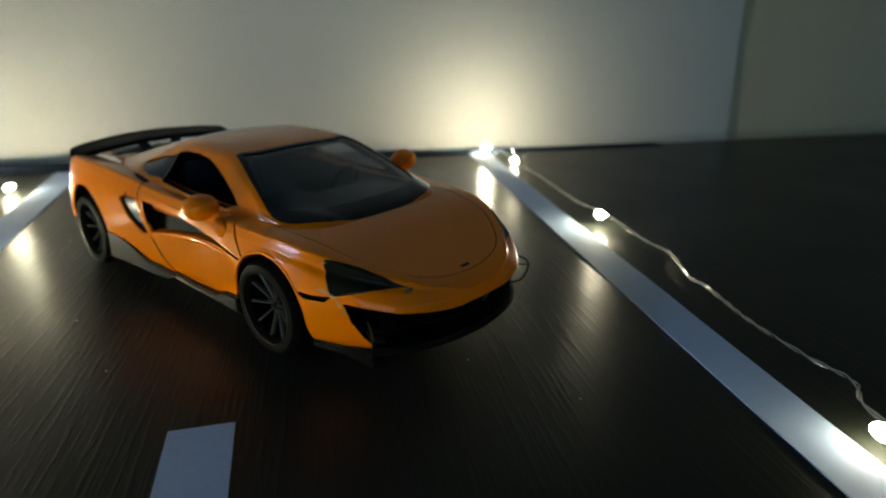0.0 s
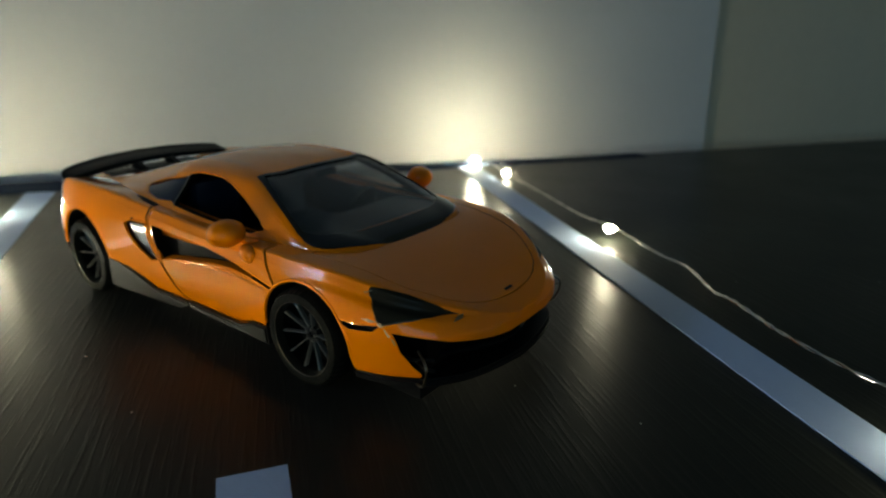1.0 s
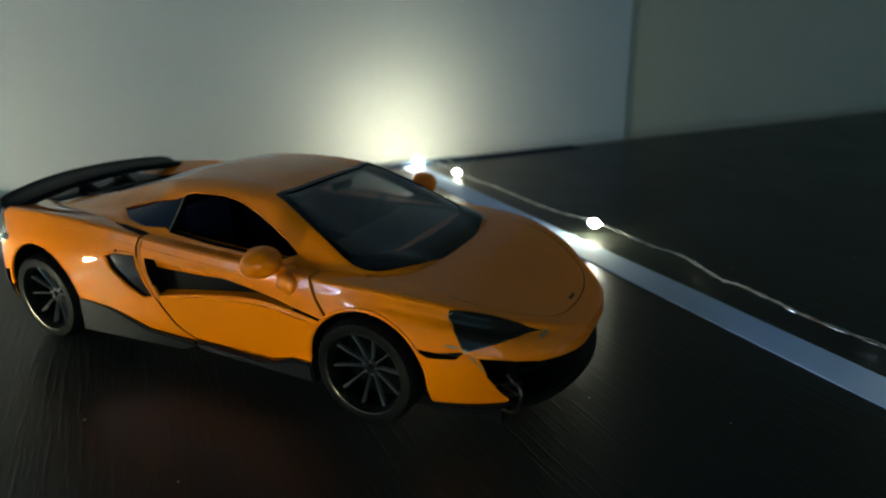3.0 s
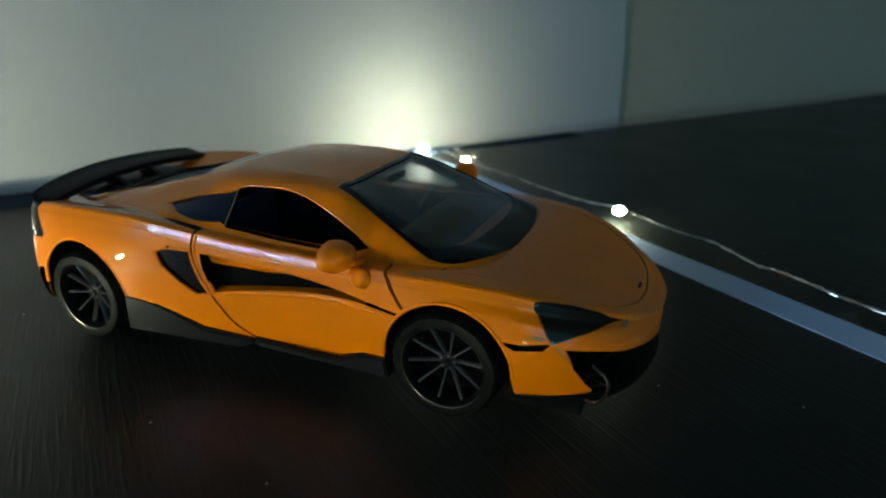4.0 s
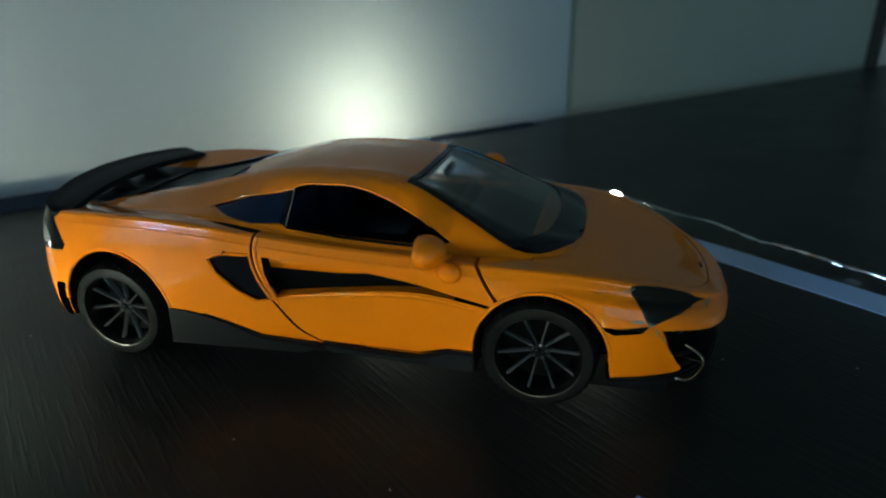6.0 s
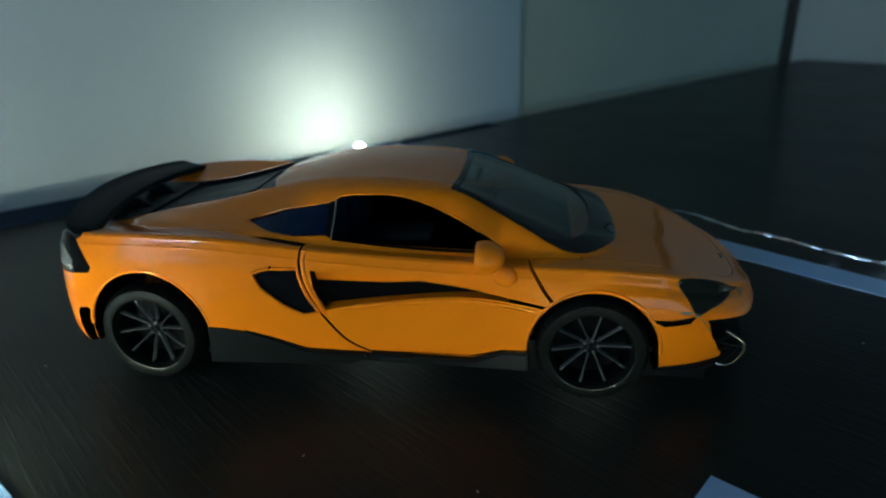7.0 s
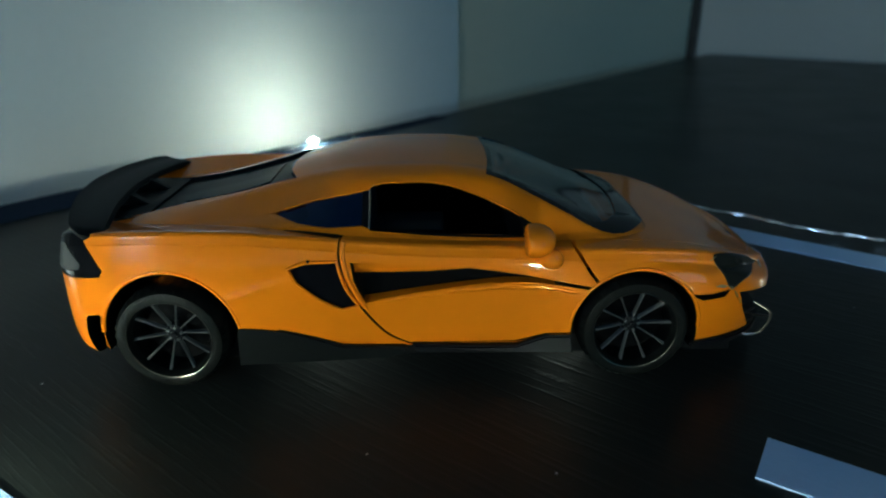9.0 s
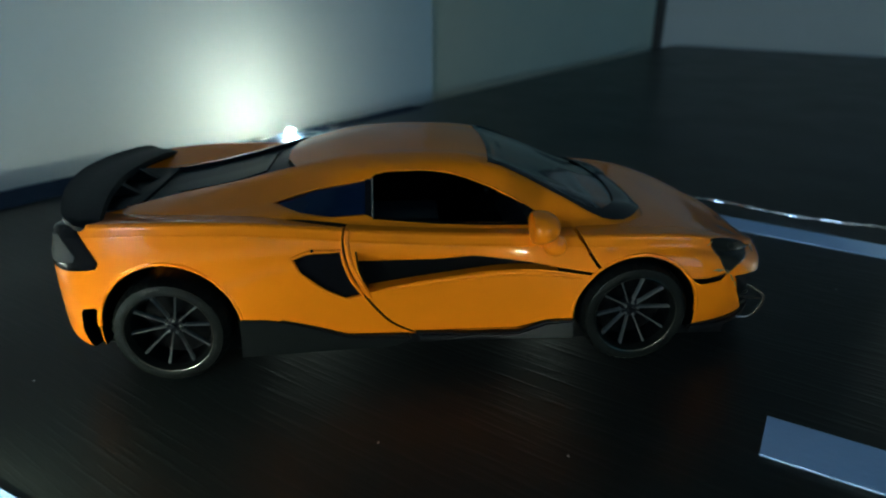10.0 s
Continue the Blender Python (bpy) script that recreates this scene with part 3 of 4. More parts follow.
HEAD = curve2([(1.795, 0.70), (1.825, 0.76), (1.91, 0.77), (2.02, 0.72), (2.12, 0.65), (2.20, 0.552)], 4, False) + curve2([(2.08, 0.560), (1.99, 0.548), (1.905, 0.530), (1.855, 0.605), (1.803, 0.668)], 4, False)
TAIL = [(-2.10, 0.69), (-2.10, 0.93), (-1.86, 0.93), (-1.76, 0.905), (-1.645, 0.74), (-1.665, 0.705), (-1.86, 0.685)]
TAIL_GLOW = [(-1.975, 0.715), (-1.955, 0.85), (-1.87, 0.865), (-1.77, 0.765), (-1.785, 0.735), (-1.87, 0.715)]
HEAD_TOP = curve2([(1.76, 0.80), (1.815, 0.765), (1.87, 0.731), (1.985, 0.660), (2.06, 0.612), (2.168, 0.525), (2.22, 0.48)], 4, False) + [(2.32, 0.56), (2.15, 0.90), (1.90, 1.0), (1.74, 0.98)]
TAIL_TOP = [(-2.2, 0.6), (-2.2, 1.1), (-1.6, 1.1), (-1.6, 0.6)]
SCOOP_LIP = 18
# in front view (y, z)
MOUTH = [(-0.81, 0.485), (-0.6, 0.425), (-0.3, 0.388), (0, 0.378), (0.3, 0.388), (0.6, 0.425), (0.81, 0.485), (0.79, 0.37), (0.745, 0.27), (0.705, 0.215), (0.69, 0.05), (-0.69, 0.05), (-0.705, 0.215), (-0.745, 0.27), (-0.79, 0.37)]



def both(side_pts, top_pts, lo, hi):
    """The volume within a side outline and an outline from above."""
    ob = part("volume", poly_prism(side_pts, "y", lo, hi), DARK)
    carve(ob, poly_prism(top_pts, "z", 0, 2), "INTERSECT")
    bm = bmesh.new()
    bm.from_mesh(ob.data)
    bm.transform(Matrix.Scale(1 / S, 4))
    old = ob.data
    bpy.data.objects.remove(ob)
    bpy.data.meshes.remove(old)
    for f in bm.faces:
        f.material_index = 0
    return bm


shell = part("body_shell", low_bm, ORANGE, car, "glossy orange painted metal")
cabin = part("roof", top_bm, ORANGE, car, "glossy orange roof and pillars")
for s in (-1, 1):
    lo, hi = sorted((s * 0.60, s * 1.4))
    carve(shell, poly_prism(ARCH_F, "y", lo, hi), mat=DARK)
    carve(shell, poly_prism(ARCH_R, "y", lo, hi), mat=DARK)
carve(shell, poly_prism(MOUTH, "x", 1.76, 3.0), mat=DARK)


def scoop(pts, s):
    """The door's intake: a recess whose lower lip slopes outwards."""
    bm = bmesh.new()
    n = len(pts)
    low = min(p[1] for p in pts)
    ring = []
    for k, y in enumerate((0.835, 0.99)):
        row = []
        for i, (x, z) in enumerate(pts):
            drop = 0.0
            if SCOOP_LIP <= i <= n - 2 and k:
                drop = 0.024 * max(0.0, min(1.0, (0.75 - x) / 0.6))
            row.append(bm.verts.new((x, s * y, z - drop)))
        ring.append(row)
    bm.faces.new(ring[0])
    bm.faces.new(ring[1][::-1])
    for i in range(n):
        f = bm.faces.new((ring[0][i], ring[0][(i + 1) % n], ring[1][(i + 1) % n], ring[1][i]))
        if SCOOP_LIP <= i <= n - 3:
            f.material_index = 1
    bmesh.ops.triangulate(bm, faces=bm.faces[:])
    bmesh.ops.recalc_face_normals(bm, faces=bm.faces)
    return bm


DOOR_EDGE = curve2([(-0.322, 0.865), (-0.328, 0.80), (-0.305, 0.665), (-0.248, 0.535), (-0.205, 0.455)], 6, False)
doors = []
for s in (-1, 1):
    lo, hi = sorted((s * 0.70, s * 1.4))
    me = shell.data.copy()
    door = new("door", me)
    door.parent = car
    cx = sum(p[0] for p in DOOR) / len(DOOR)
    cz = sum(p[1] for p in DOOR) / len(DOOR)
    inner = [(p[0] + (0.014 if p[0] < cx else -0.022), p[1] + (0.006 if p[1] < cz else 0.0)) for p in DOOR]
    carve(door, poly_prism(inner, "y", lo, hi), "INTERSECT", ORANGE)
    carve(shell, poly_prism(DOOR, "y", lo, hi), mat=DARK)
    lo, hi = sorted((s * 0.835, s * 1.4))
    if s < 0:
        carve(door, scoop(VENT_F, s), mat=VENT_BLACK, second=ORANGE)
    else:
        bm = bmesh.new()
        bm.from_mesh(doors[0].data)
        bmesh.ops.scale(bm, vec=(1, -1, 1), verts=bm.verts)
        bmesh.ops.reverse_faces(bm, faces=bm.faces)
        bm.to_mesh(door.data)
        bm.free()
        door.data.materials.clear()
        for m in doors[0].data.materials:
            door.data.materials.append(m)
        shade(door.data, 38)
    lo, hi = sorted((s * 0.86, s * 1.4))
    carve(shell, poly_prism(VENT_R, "y", lo, hi), mat=BLACK_GLOSS)
    lo, hi = sorted((s * 0.80, s * 1.4))
    carve(shell, poly_prism(REAR_GAP, "y", lo, hi), mat=DARK)
    lo, hi = sorted((s * 0.84, s * 1.4))
    carve(shell, poly_prism(SLIT, "y", lo, hi), mat=DARK)
    doors.append(door)
    part("side_intake", lay(LOW_TREE, grow(VENT_R, -0.004), "y", s, -0.018, 0.012), VENT_GLOSS, car, "glossy black insert behind the door")
    pts = []
    for x, z in DOOR_EDGE:
        hit = LOW_TREE.ray_cast(Vector((x, s * 3, z)), Vector((0, -s, 0)))
        pts.append(hit[0] - Vector((0, s * 0.010, 0)))
    bm = bmesh.new()
    tube(bm, pts, [0.008] + [0.018] * (len(pts) - 4) + [0.016, 0.012, 0.006], 10)
    part("door_edge", bm, ORANGE, door, "rounded orange rear edge of the door")
    pts = []
    for x, z in curve2([(-0.17, 0.505), (0.20, 0.556), (0.55, 0.592), (0.82, 0.578), (1.02, 0.545)], 6, False):
        hit = LOW_TREE.ray_cast(Vector((x, s * 3, z)), Vector((0, -s, 0)))
        pts.append(hit[0] - Vector((0, s * 0.013, 0)))
    bm = bmesh.new()
    n = len(pts)
    tube(bm, pts, [0.010 + 0.014 * math.sin(math.pi * i / (n - 1)) ** 0.6 for i in range(n)], 12)
    part("door_ridge", bm, ORANGE, door, "rounded orange ridge under the side vent")
    # lamps are cut from the shell itself, so that they lie flush
    for lamp_name, outline, reach, say in (("headlight", HEAD, 0.44, "smoked dark headlight"), ("taillight", TAIL, 0.70, "smoked dark tail lamp")):
        lo, hi = sorted((s * reach, s * 1.4))
        lens = new(lamp_name, shell.data.copy())
        lens.parent = car
        lens["label"] = say
        lens.data.materials.clear()
        lens.data.materials.append(LENS if lamp_name == "headlight" else TAIL_LENS)
        above = [(x, s * y) for x, y in (HEAD_TOP if lamp_name == "headlight" else TAIL_TOP)]
        carve(lens, both(outline, above, lo, hi), "INTERSECT", lens.data.materials[0])
        carve(shell, both(grow(outline, 0.006), grow(above, 0.006), lo - 0.004, hi + 0.004), mat=DARK)
# grey inner glass of the tail lamps
for s, lens in ((-1, "taillight"), (1, "taillight.001")):
    part("inner_lens", lay(LOW_TREE, TAIL_GLOW, "y", s, 0.003, 0.01), TAIL_INNER, bpy.data.objects[lens], "grey inner lens")
# bonnet, cut from the shell with a narrow gap
BONNET = curve2([(2.275, 0), (2.25, 0.24), (2.17, 0.42), (2.05, 0.535), (1.88, 0.64), (1.6, 0.70), (1.26, 0.735)], 5, False)
BONNET = BONNET + [(x, -y) for x, y in BONNET[::-1][:-1]]
bonnet = new("bonnet", shell.data.copy())
bonnet.parent = car
carve(bonnet, poly_prism(grow(BONNET, -0.007), "z", 0.50, 1.2), "INTERSECT", ORANGE)
carve(shell, poly_prism(BONNET, "z", 0.50, 1.2), mat=DARK)
# the hollow cabin
bm = bmesh.new()
box(bm, (-0.62, -0.66, 0.40), (1.22, 0.66, 1.3))
carve(shell, bm, mat=DARK)
carve(cabin, loft(lambda x: top_section(x, 0.045), [-0.66 + 0.05 * i for i in range(37)]), mat=DARK)
bm = bmesh.new()
box(bm, (-0.66, -0.70, 0.5), (1.3, 0.70, 0.80))
carve(cabin, bm, mat=DARK)
for s in (-1, 1):
    lo, hi = sorted((s * 0.40, s * 1.4))
    carve(cabin, poly_prism(WINDOW, "y", lo, hi), mat=DARK)
    carve(cabin, poly_prism(QUARTER, "y", lo, hi), mat=ORANGE)
# windscreen outline from above (x, y)
SCREEN = curve2([(0.49, -0.515), (0.88, -0.628), (1.23, -0.69), (1.43, -0.52), (1.50, -0.26), (1.52, 0), (1.50, 0.26), (1.43, 0.52), (1.23, 0.69), (0.88, 0.628), (0.49, 0.515)], 4, False) + curve2([(0.49, 0.515), (0.515, 0.25), (0.52, 0), (0.515, -0.25), (0.49, -0.515)], 4, False)[1:-1]
INNER = [(0.60 + (x - 0.60) * 0.80 + 0.015, y * 0.93) for x, y in SCREEN]
carve(cabin, poly_prism(INNER, "z", 0.78, 1.6), mat=BLACK_GLOSS)

# glass and trim
part("windscreen", lay(TOP_TREE, INNER, "z", 1, -0.006, 0.008), GLASS, car, "clear windscreen over the dark cabin")
ring = lay(TOP_TREE, SCREEN, "z", 1, 0.004, 0.012)
band = part("windscreen_band", ring, BLACK_GLOSS, car, "black border of the windscreen")
carve(band, poly_prism(INNER, "z", 0.6, 1.6), mat=BLACK_GLOSS)
for s in (-1, 1):
    PILLAR = [(-0.228, 0.915), (-0.228, 1.072), (-0.181, 1.080), (-0.181, 0.895)]
    part("door_pillar", lay(TOP_TREE, PILLAR, "y", s, 0.003, 0.012), BLACK_GLOSS, car, "black pillar between the side windows")
    INTAKE = [(-0.66, 0.893), (-0.50, 0.905), (-0.33, 0.888), (-0.36, 0.868), (-0.52, 0.876)]
    part("intake", lay(LOW_TREE, [(x, s * (0.80 + (0.893 - z) * 2.2)) for x, z in INTAKE], "z", 1, 0.003, 0.01), DARK, car, "dark slit behind the door")
    part("quarter_window", lay(TOP_TREE, QUARTER, "y", s, -0.012, 0.008), QUARTER_GLASS, car, "dark blue glossy rear quarter window")

# engine deck and rear window
DECK = curve2([(-0.66, 0.40), (-1.0, 0.37), (-1.35, 0.35), (-1.73, 0.44)], 4, False) + curve2([(-1.73, -0.44), (-1.35, -0.35), (-1.0, -0.37), (-0.66, -0.40)], 4, False) + [(-0.73, -0.2), (-0.745, 0), (-0.73, 0.2)]
trench = lay(TOP_TREE, DECK, "z", 1, -0.045, 0)
ext = bmesh.ops.extrude_face_region(trench, geom=trench.faces[:])
bmesh.ops.translate(trench, vec=(0, 0, 0.4), verts=[g for g in ext["geom"] if isinstance(g, bmesh.types.BMVert)])
bmesh.ops.recalc_face_normals(trench, faces=trench.faces)
carve(cabin, trench, mat=DECK_BLACK)
part("engine_cover", lay(TOP_TREE, grow(DECK, -0.006), "z", 1, -0.030, 0.02), DECK_BLACK, car, "glossy black rear window and engine cover")
PANEL = [(-0.86, 0.24), (-1.10, 0.26), (-1.42, 0.22), (-1.42, -0.22), (-1.10, -0.26), (-0.86, -0.24)]
part("engine_panel", lay(TOP_TREE, PANEL, "z", 1, -0.022, 0.015), DECK_BLACK, car, "raised black panel over the engine")
bm = bmesh.new()
box(bm, (-2.00, -0.46, 0.78), (-1.60, 0.46, 0.876), bevel=0.02)
part("rear_deck", bm, BLACK_SATIN, car)

# wing
WING = smoothline([(-0.83, -1.68, 0.15, 0.865), (-0.815, -1.69, 0.17, 0.885), (-0.78, -1.70, 0.19, 0.90), (-0.6, -1.74, 0.22, 0.92), (-0.3, -1.79, 0.25, 0.935), (0, -1.81, 0.26, 0.94), (0.3, -1.79, 0.25, 0.935), (0.6, -1.74, 0.22, 0.92), (0.78, -1.70, 0.19, 0.90), (0.815, -1.69, 0.17, 0.885), (0.83, -1.68, 0.15, 0.865)])
bm = bmesh.new()
rings = []
for i in range(61):
    y = -0.83 + 1.66 * i / 60
    x0, c, z = WING(y)
    prof = [(0, 0), (0.05, 0.028), (0.25, 0.045), (0.6, 0.05), (0.95, 0.068), (1.0, 0.075), (1.0, 0.05), (0.6, 0.005), (0.25, -0.012), (0.05, -0.014)]
    rings.append([bm.verts.new((x0 - a * c, y, z + 0.012 + b)) for a, b in prof])
for a, b in zip(rings, rings[1:]):
    for k in range(10):
        bm.faces.new((a[k], a[(k + 1) % 10], b[(k + 1) % 10], b[k]))
bm.faces.new(rings[0])
bm.faces.new(rings[-1])
bmesh.ops.transform(bm, matrix=Matrix.Translation((-1.778, -0.05, -0.014)) @ Matrix.Rotation(radians(3), 4, "Z") @ Matrix.Translation((1.8, 0, 0)), verts=bm.verts)
wing = part("rear_wing", bm, BLACK_SATIN, car, "black rear wing on two supports")
for s in (-1, 1):
    bm = poly_prism([(-1.62, 0.85), (-1.78, 0.945), (-1.95, 0.95), (-1.86, 0.85)], "y", s * 0.17 - 0.028, s * 0.17 + 0.028)
    bmesh.ops.bevel(bm, geom=bm.edges[:], offset=0.008, segments=2, affect="EDGES")
    part("wing_support", bm, BLACK_SATIN, wing)

# rolled lips round the wheel arches
for s in (-1, 1):
    for arch, z0 in ((ARCH_F, 0.30), (ARCH_R, 0.36)):
        pts = []
        cx, cz = (1.335, 0.31) if arch is ARCH_F else (-1.31, 0.335)
        for x, z in arch[:33]:
            x, z = cx + (x - cx) * 1.022, cz + (z - cz) * 1.022
            hit = LOW_TREE.ray_cast(Vector((x, s * 3, z)), Vector((0, -s, 0)))
            if hit[0] is not None and z > z0:
                pts.append(hit[0] - Vector((0, s * 0.008, 0)))
        bm = bmesh.new()
        tube(bm, pts, 0.0125, 10)
        part("arch_lip", bm, ORANGE, car)

# painted lips round the side vents, and rims over the side windows
for s in (-1, 1):
    for tree, line, name, radius in ((LOW_TREE, VENT_R + VENT_R[:1], "vent_lip", 0.011), (TOP_TREE, WINDOW[6:27], "window_rim", 0.007), (TOP_TREE, QUARTER[1:5], "window_rim", 0.007)):
        pts = []
        for x, z in line:
            hit = tree.ray_cast(Vector((x, s * 3, z)), Vector((0, -s, 0)))
            if hit[0] is not None and (not pts or (pts[-1] - hit[0]).length > 0.004):
                pts.append(hit[0] - Vector((0, s * 0.003, 0)))
        if name == "window_rim" and s > 0:
            continue
        bm = bmesh.new()
        tube(bm, pts, radius, 8)
        part(name, bm, ORANGE, car)
    bm = bmesh.new()
    bmesh.ops.create_icosphere(bm, subdivisions=2, radius=0.010, matrix=Matrix.Translation((-0.515, s * 0.943, 0.775)))
    part("nub", bm, DARK, car)
    SEAM = [(-0.192, 0.90), (-0.192, 1.078), (-0.184, 1.080), (-0.184, 0.898)]
    part("window_seam", lay(TOP_TREE, SEAM, "y", s, 0.006, 0.012), SEAM_GREY, car, "thin grey line between the side windows")

# skirts
for s in (-1, 1):
    rear = curve2([(-0.94, 0.40), (-0.80, 0.385), (-0.66, 0.35), (-0.50, 0.295), (-0.36, 0.235)], 4, False) + [(0.0, 0.207), (0.015, 0.180), (-0.09, 0.138), (-0.95, 0.145)]
    lo, hi = sorted((s * 0.70, s * 0.97))
    bm = poly_prism(rear, "y", lo, hi)
    for v in bm.verts:
        if abs(v.co.y) > 0.9:
            v.co.y = s * (0.985 * LOW(v.co.x)[0] + 0.020)
    bmesh.ops.bevel(bm, geom=[e for e in bm.edges if all(abs(v.co.y) > 0.85 for v in e.verts)], offset=0.012, segments=2, affect="EDGES")
    part("side_skirt", bm, SKIRT, car, "satin grey-black rear side skirt")
    front = [(0.04, 0.225), (0.35, 0.205), (0.65, 0.205), (0.82, 0.272), (0.97, 0.28), (0.985, 0.160), (0.06, 0.168)]
    lo, hi = sorted((s * 0.70, s * 0.97))
    bm = poly_prism(front, "y", lo, hi)
    for v in bm.verts:
        if abs(v.co.y) > 0.9:
            v.co.y = s * (0.985 * LOW(v.co.x)[0] + 0.020)
    bmesh.ops.bevel(bm, geom=[e for e in bm.edges if all(abs(v.co.y) > 0.85 for v in e.verts)], offset=0.012, segments=2, affect="EDGES")
    part("side_skirt", bm, BLACK_SATIN, car, "matt black front side skirt")

# front splitter, grille bars and fins
SPLIT = curve2([(1.70, -0.86), (1.95, -0.80), (2.15, -0.66), (2.30, -0.42), (2.37, 0), (2.30, 0.42), (2.15, 0.66), (1.95, 0.80), (1.70, 0.86)], 5, False)
bm = poly_prism(SPLIT, "z", 0.135, 0.185)
bmesh.ops.bevel(bm, geom=bm.edges[:], offset=0.012, segments=2, affect="EDGES")
part("splitter", bm, BLACK_SATIN, car, "matt black front splitter")
for z, x in ((0.245, 2.27), (0.325, 2.25)):
    bm = bmesh.new()
    arc = [(x - 0.45 * (y / 0.66) ** 2, y, z) for y in [-0.60 + 1.2 * i / 24 for i in range(25)]]
    tube(bm, arc, 0.018, 6)
    part("grille_bar", bm, BLACK_GLOSS, car)
for s in (-1, 1):
    bm = bmesh.new()
    outline = [(2.03, 0.165), (2.10, 0.162), (2.155, 0.195), (2.19, 0.28), (2.18, 0.345), (2.10, 0.385)]
    tube(bm, spline([(x, s * (0.715 + 0.50 * (x - 2.05)), z) for x, z in outline], 6), 0.0085, 8)
    fin = part("bumper_fin", bm, FIN, car, "shiny curved fin at the bumper corner")
    bm = bmesh.new()
    tube(bm, [(x, s * (0.715 + 0.50 * (x - 2.05)), z) for x, z in ((2.05, 0.30), (2.12, 0.305), (2.185, 0.31))], 0.006, 6)
    part("crossbar", bm, FIN, fin)
for z in (0.25, 0.315):
    bm = bmesh.new()
    tube(bm, [(1.96, -0.755, z), (2.06, -0.725, z - 0.008), (2.15, -0.655, z - 0.012)], 0.013, 6)
    part("corner_blade", bm, BLACK_SATIN, car, "thin black blade in the bumper corner")
bm = bmesh.new()
box(bm, (1.6, -0.60, 0.17), (2.05, 0.60, 0.45))
part("grille_back", bm, DARK, car, smooth=0)

# lamps
for s in (-1, 1):
    bm = bmesh.new()
    bmesh.ops.create_icosphere(bm, subdivisions=3, radius=1)
    bmesh.ops.transform(bm, matrix=Matrix.Translation((0.725, s * 0.965, 0.89)) @ Matrix.Rotation(radians(s * 12), 4, "Z") @ Matrix.Diagonal((0.112, 0.125, 0.09, 1)), verts=bm.verts)
    for v in bm.verts:
        if v.co.x < 0.68:
            v.co.x = 0.68 + (v.co.x - 0.68) * 0.15
    mir = part("mirror", bm, ORANGE, car, "orange wing mirror")
    bm = bmesh.new()
    tube(bm, spline([(0.80, s * 0.80, 0.80), (0.79, s * 0.87, 0.825), (0.76, s * 0.93, 0.865)], 4), [0.035, 0.033, 0.03, 0.028, 0.026, 0.024, 0.022, 0.022, 0.022], 8)
    part("stalk", bm, ORANGE, mir)
    # Lobe added to imitate the mirror's reflection in the door paint.
    bm = bmesh.new()
    bmesh.ops.create_icosphere(bm, subdivisions=3, radius=1, matrix=Matrix.Translation((0.832, s * 0.895, 0.752)) @ Matrix.Rotation(radians(30), 4, "Y") @ Matrix.Diagonal((0.072, 0.044, 0.064, 1)))
    part("foot", bm, ORANGE, mir)

# bright edge along the lower rim of each headlight
for s in (-1, 1):
    pts = []
    for x, z in curve2([(1.800, 0.672), (1.852, 0.604), (1.903, 0.528), (1.99, 0.545), (2.08, 0.557)], 5, False):
        hit = LOW_TREE.ray_cast(Vector((x, s * 3, z)), Vector((0, -s, 0)))
        pts.append(hit[0])
    bm = bmesh.new()
    tube(bm, pts, 0.0045, 6)
    part("headlight_rim", bm, EDGE, car, "thin bright rim under the headlight")

# bare metal slivers, added for the bright glints along sharp edges
SLIVERS = ([(1.795, 0.552), (1.83, 0.556), (1.885, 0.541), (1.845, 0.536)], [(1.885, 0.530), (1.90, 0.538), (1.925, 0.520), (1.905, 0.512)],
         [(1.925, 0.505), (1.935, 0.500), (1.962, 0.462), (1.950, 0.458)], [(1.965, 0.452), (1.978, 0.445), (1.992, 0.415), (1.982, 0.412)],
         [(1.80, 0.70), (1.812, 0.735), (1.822, 0.738), (1.812, 0.70)], [(2.205, 0.545), (2.222, 0.552), (2.23, 0.53), (2.21, 0.522)])
for chip in SLIVERS:
    part("paint_chip", lay(LOW_TREE, chip, "y", -1, 0.003, 0.006), SLIVER, car, "small shiny metal sliver added for an edge glint")

# bonnet emblem
part("emblem", lay(LOW_TREE, [(2.222, -0.04), (2.238, -0.038), (2.238, 0.038), (2.222, 0.04)], "z", 1, 0.004, 0.01), BLACK_GLOSS, car)


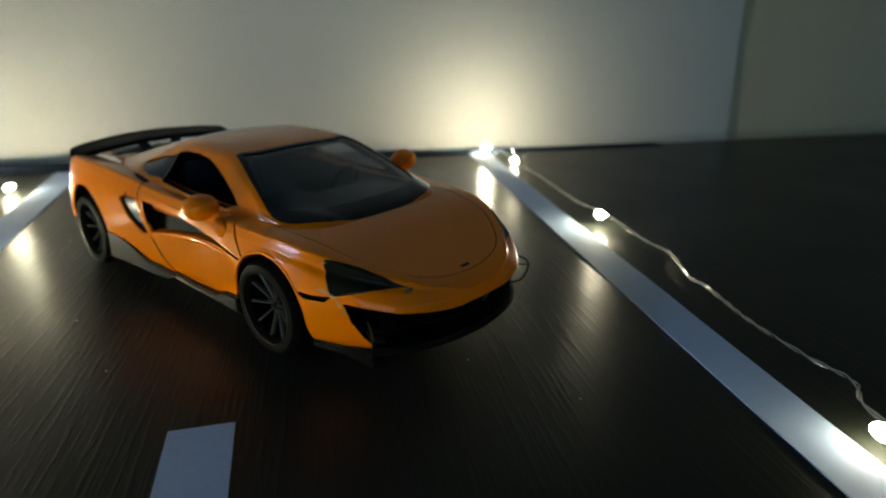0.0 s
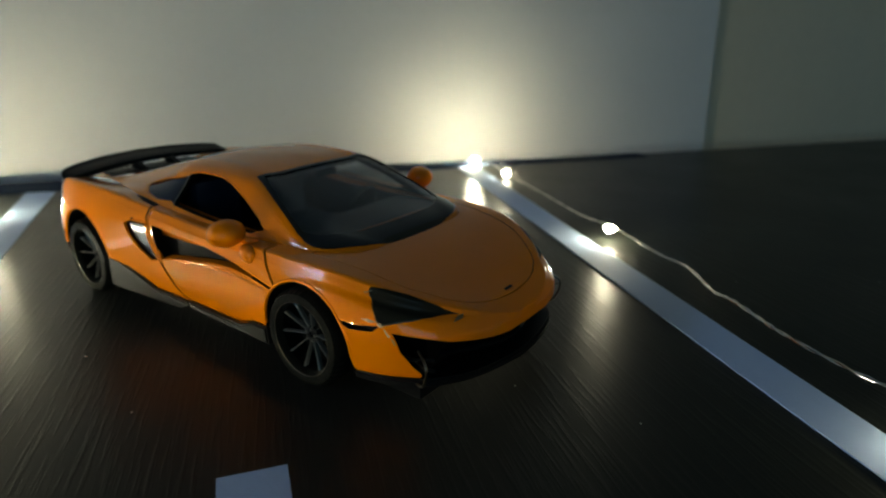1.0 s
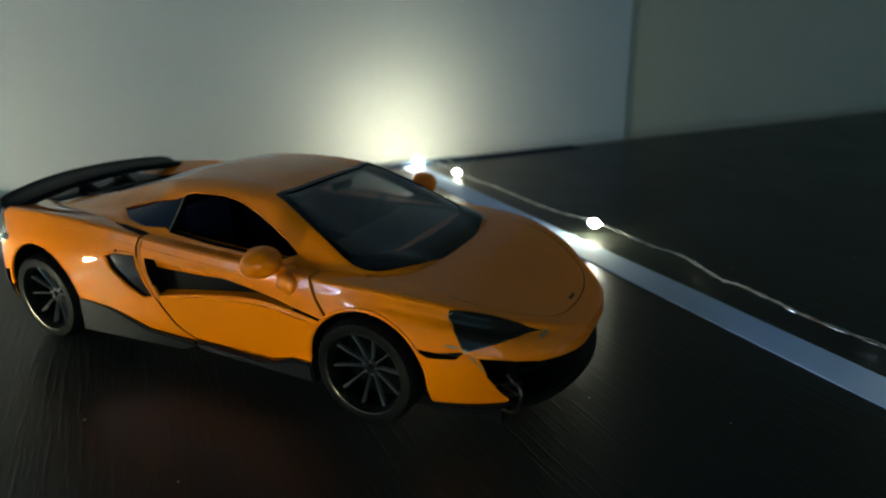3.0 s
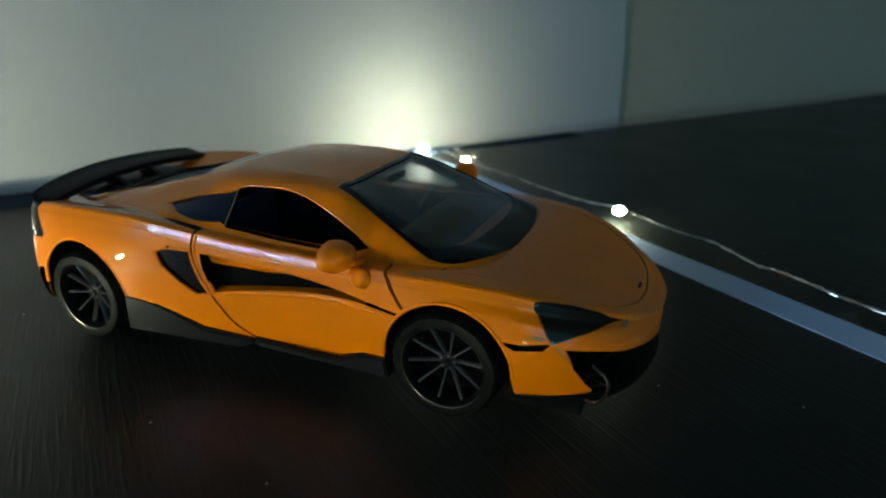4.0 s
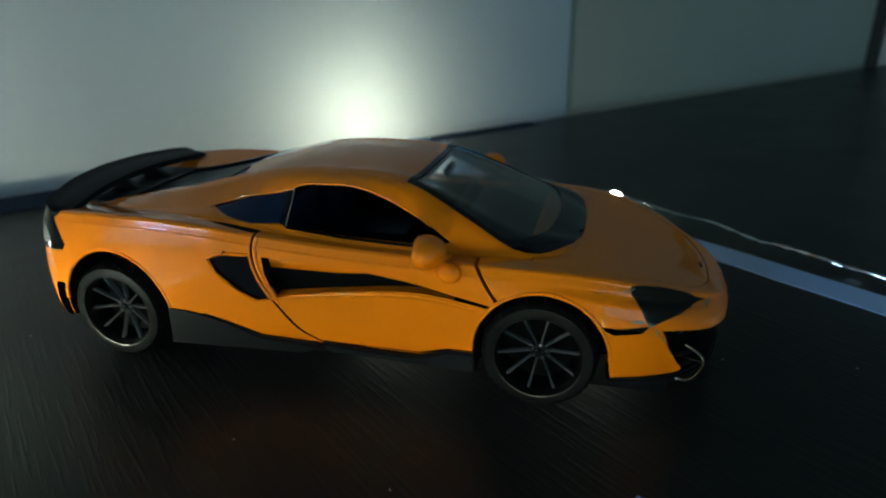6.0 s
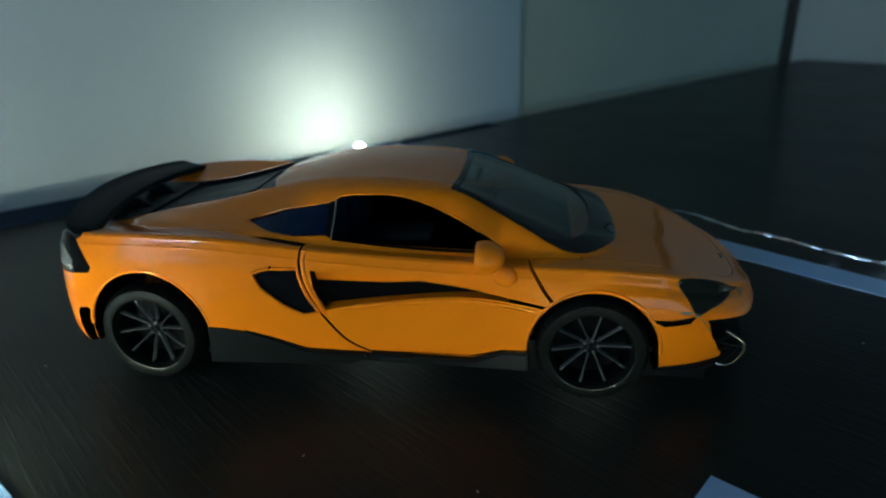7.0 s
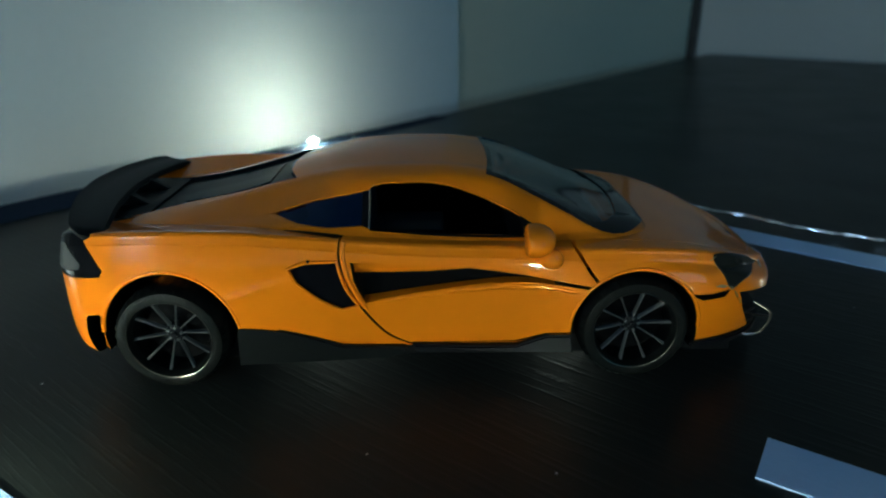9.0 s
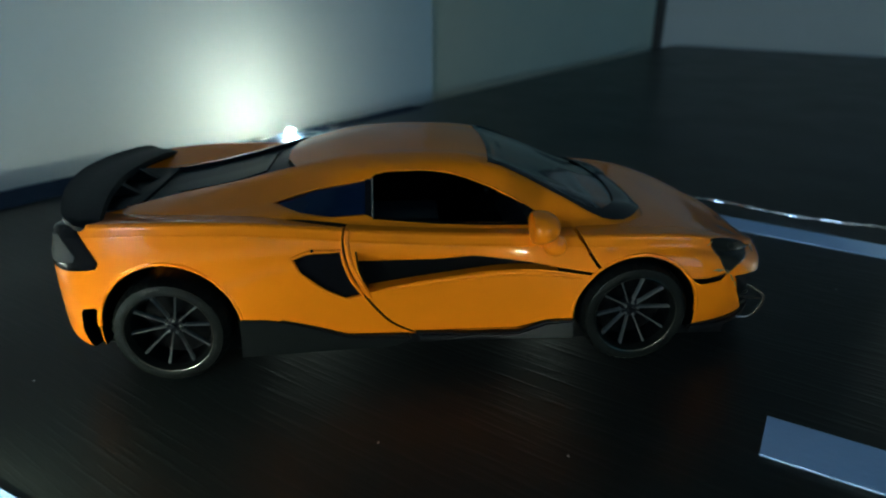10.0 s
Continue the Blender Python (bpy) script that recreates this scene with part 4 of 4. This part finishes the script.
# wheels
def wheel(x, y, z, side, r, width):
    hub = tagged(new("wheel"))
    hub.parent = car
    hub.location = Vector((x, y, z)) * S
    bm = bmesh.new()
    w = width / 2
    prof = [(r * 0.74, -w), (r * 0.80, -w - 0.008), (r * 0.92, -w), (r * 0.985, -w + 0.03), (r, -w + 0.07), (r, w - 0.07), (r * 0.985, w - 0.03), (r * 0.92, w), (r * 0.80, w + 0.008), (r * 0.74, w), (r * 0.70, w - 0.03), (r * 0.70, -w + 0.03)]
    lathe(bm, prof, 120)
    # tread notches on both shoulders, and two grooves round the tread
    for i, v in enumerate(bm.verts):
        k, step = i % 12, i // 12
        if k in (3, 6, 4, 5) and step % 3 == 0 and k in (3, 6):
            v.co.x *= 0.965
            v.co.z *= 0.965
    part("tyre", bm, RUBBER, hub, "black rubber tyre")
    o = side * w
    bm = bmesh.new()
    lathe(bm, [(r * 0.765, o - side * 0.004), (r * 0.775, o - side * 0.02), (r * 0.775, o - side * 0.05), (r * 0.705, o - side * 0.05), (r * 0.715, o - side * 0.035), (r * 0.735, o - side * 0.010)], 64)
    part("rim", bm, RIM, hub, "dark gunmetal rim")
    bm = bmesh.new()
    lathe(bm, [(r * 0.772, o - side * 0.052), (r * 0.72, o - side * 0.18), (r * 0.05, o - side * 0.215), (r * 0.05, o - side * 0.20), (r * 0.66, o - side * 0.17), (r * 0.70, o - side * 0.052)], 64)
    part("rim_barrel", bm, VENT_BLACK, hub, "black inside of the rim")
    bm = bmesh.new()
    lathe(bm, [(r * 0.757 + 0.005 * math.cos(a), o - side * 0.002 + 0.005 * math.sin(a)) for a in [2 * math.pi * i / 8 for i in range(8)]], 64)
    part("rim_edge", bm, EDGE, hub, "thin bright edge of the rim")
    # ten straight spokes, each a ridged bar that widens towards the rim
    for k in range(10):
        rot = Matrix.Rotation(2 * math.pi * (k + 0.35) / 10, 4, "Y")
        bm = bmesh.new()
        rings = []
        for rr, hw, dep in ((0.12, 0.006, 0.082), (0.30, 0.005, 0.070), (0.52, 0.006, 0.056), (0.72, 0.009, 0.042)):
            rings.append([bm.verts.new(rot @ Vector((sx * hw, o - side * (dep + dy), rr * r))) for sx, dy in ((0, 0), (1, 0.010), (1.1, 0.034), (-1.1, 0.034), (-1, 0.010))])
        for p, q in zip(rings, rings[1:]):
            for j in range(5):
                bm.faces.new((p[j], p[(j + 1) % 5], q[(j + 1) % 5], q[j]))
        bm.faces.new(rings[0])
        bm.faces.new(rings[-1])
        part("spoke", bm, RIM, hub, smooth=0)
    bm = bmesh.new()
    lathe(bm, [(0.0001, o - side * 0.064), (r * 0.055, o - side * 0.066), (r * 0.062, o - side * 0.078), (r * 0.17, o - side * 0.088), (r * 0.20, o - side * 0.125), (0.0001, o - side * 0.125)], 32)
    part("hub_cap", bm, DECK_BLACK, hub)
    for k in range(5):
        a = 2 * math.pi * (k + 0.1) / 5
        bm = bmesh.new()
        lathe(bm, [(0.0001, -side * 0.072), (0.009, -side * 0.073), (0.012, -side * 0.090), (0.0001, -side * 0.090)], 6)
        bmesh.ops.translate(bm, vec=(0.125 * r * math.cos(a), o, 0.125 * r * math.sin(a)), verts=bm.verts)
        part("wheel_bolt", bm, RIM, hub)
    bm = bmesh.new()
    lathe(bm, [(r * 0.12, o - side * 0.15), (r * 0.58, o - side * 0.15), (r * 0.58, o - side * 0.175), (r * 0.12, o - side * 0.175)], 48)
    part("brake_disc", bm, VENT_BLACK, hub)
    return hub


for s in (-1, 1):
    wheel(1.332, s * 0.82, 0.310, s, 0.321, 0.24)
    wheel(-1.332, s * 0.84, 0.314, s, 0.320, 0.28)

# cabin: seats, dashboard, wheel, mirror
for s in (-1, 1):
    bm = bmesh.new()
    box(bm, (-0.30, s * 0.34 - 0.21, 0.42), (0.25, s * 0.34 + 0.21, 0.56), bevel=0.04)
    box(bm, (-0.44, s * 0.34 - 0.20, 0.50), (-0.26, s * 0.34 + 0.20, 1.00), bevel=0.05)
    part("seat", bm, SEAT, car)
bm = bmesh.new()
box(bm, (0.72, -0.66, 0.45), (1.22, 0.66, 0.80), bevel=0.05)
part("dashboard", bm, BLACK_SATIN, car)
bm = bmesh.new()
ringp = [(0.66 + 0.05 * math.sin(a), 0.34 + 0.13 * math.cos(a), 0.80 + 0.12 * math.sin(a)) for a in [2 * math.pi * i / 24 for i in range(25)]]
tube(bm, ringp, 0.016, 6)
part("steering_wheel", bm, BLACK_SATIN, car)
bm = bmesh.new()
box(bm, (0.60, -0.10, 1.065), (0.64, 0.10, 1.115), bevel=0.015)
part("inner_mirror", bm, BLACK_SATIN, car)
# Underside set almost on the desk to block bulb light from behind.
bm = bmesh.new()
box(bm, (-1.72, -0.66, 0.008), (2.04, 0.66, 0.22), bevel=0.006)
part("chassis", bm, BLACK_SATIN, car)

# specks of dust on the desk
bm = bmesh.new()
rng = random.Random(4)
for x, y in ((2.41, -0.19), (3.06, 2.36), (4.04, 3.05), (-0.17, -1.59), (-2.16, -0.92), (3.18, -0.12), (0.75, -1.75)):
    m = Matrix.Translation((x, y, 0.004)) @ Matrix.Rotation(rng.random() * 6, 4, "Z") @ Matrix.Diagonal((0.009, 0.006, 0.004, 1))
    bmesh.ops.create_icosphere(bm, subdivisions=1, radius=1, matrix=m)
tagged(part("dust", bm, DUST), "tiny white specks of dust on the desk", "dust", kind="stuff")
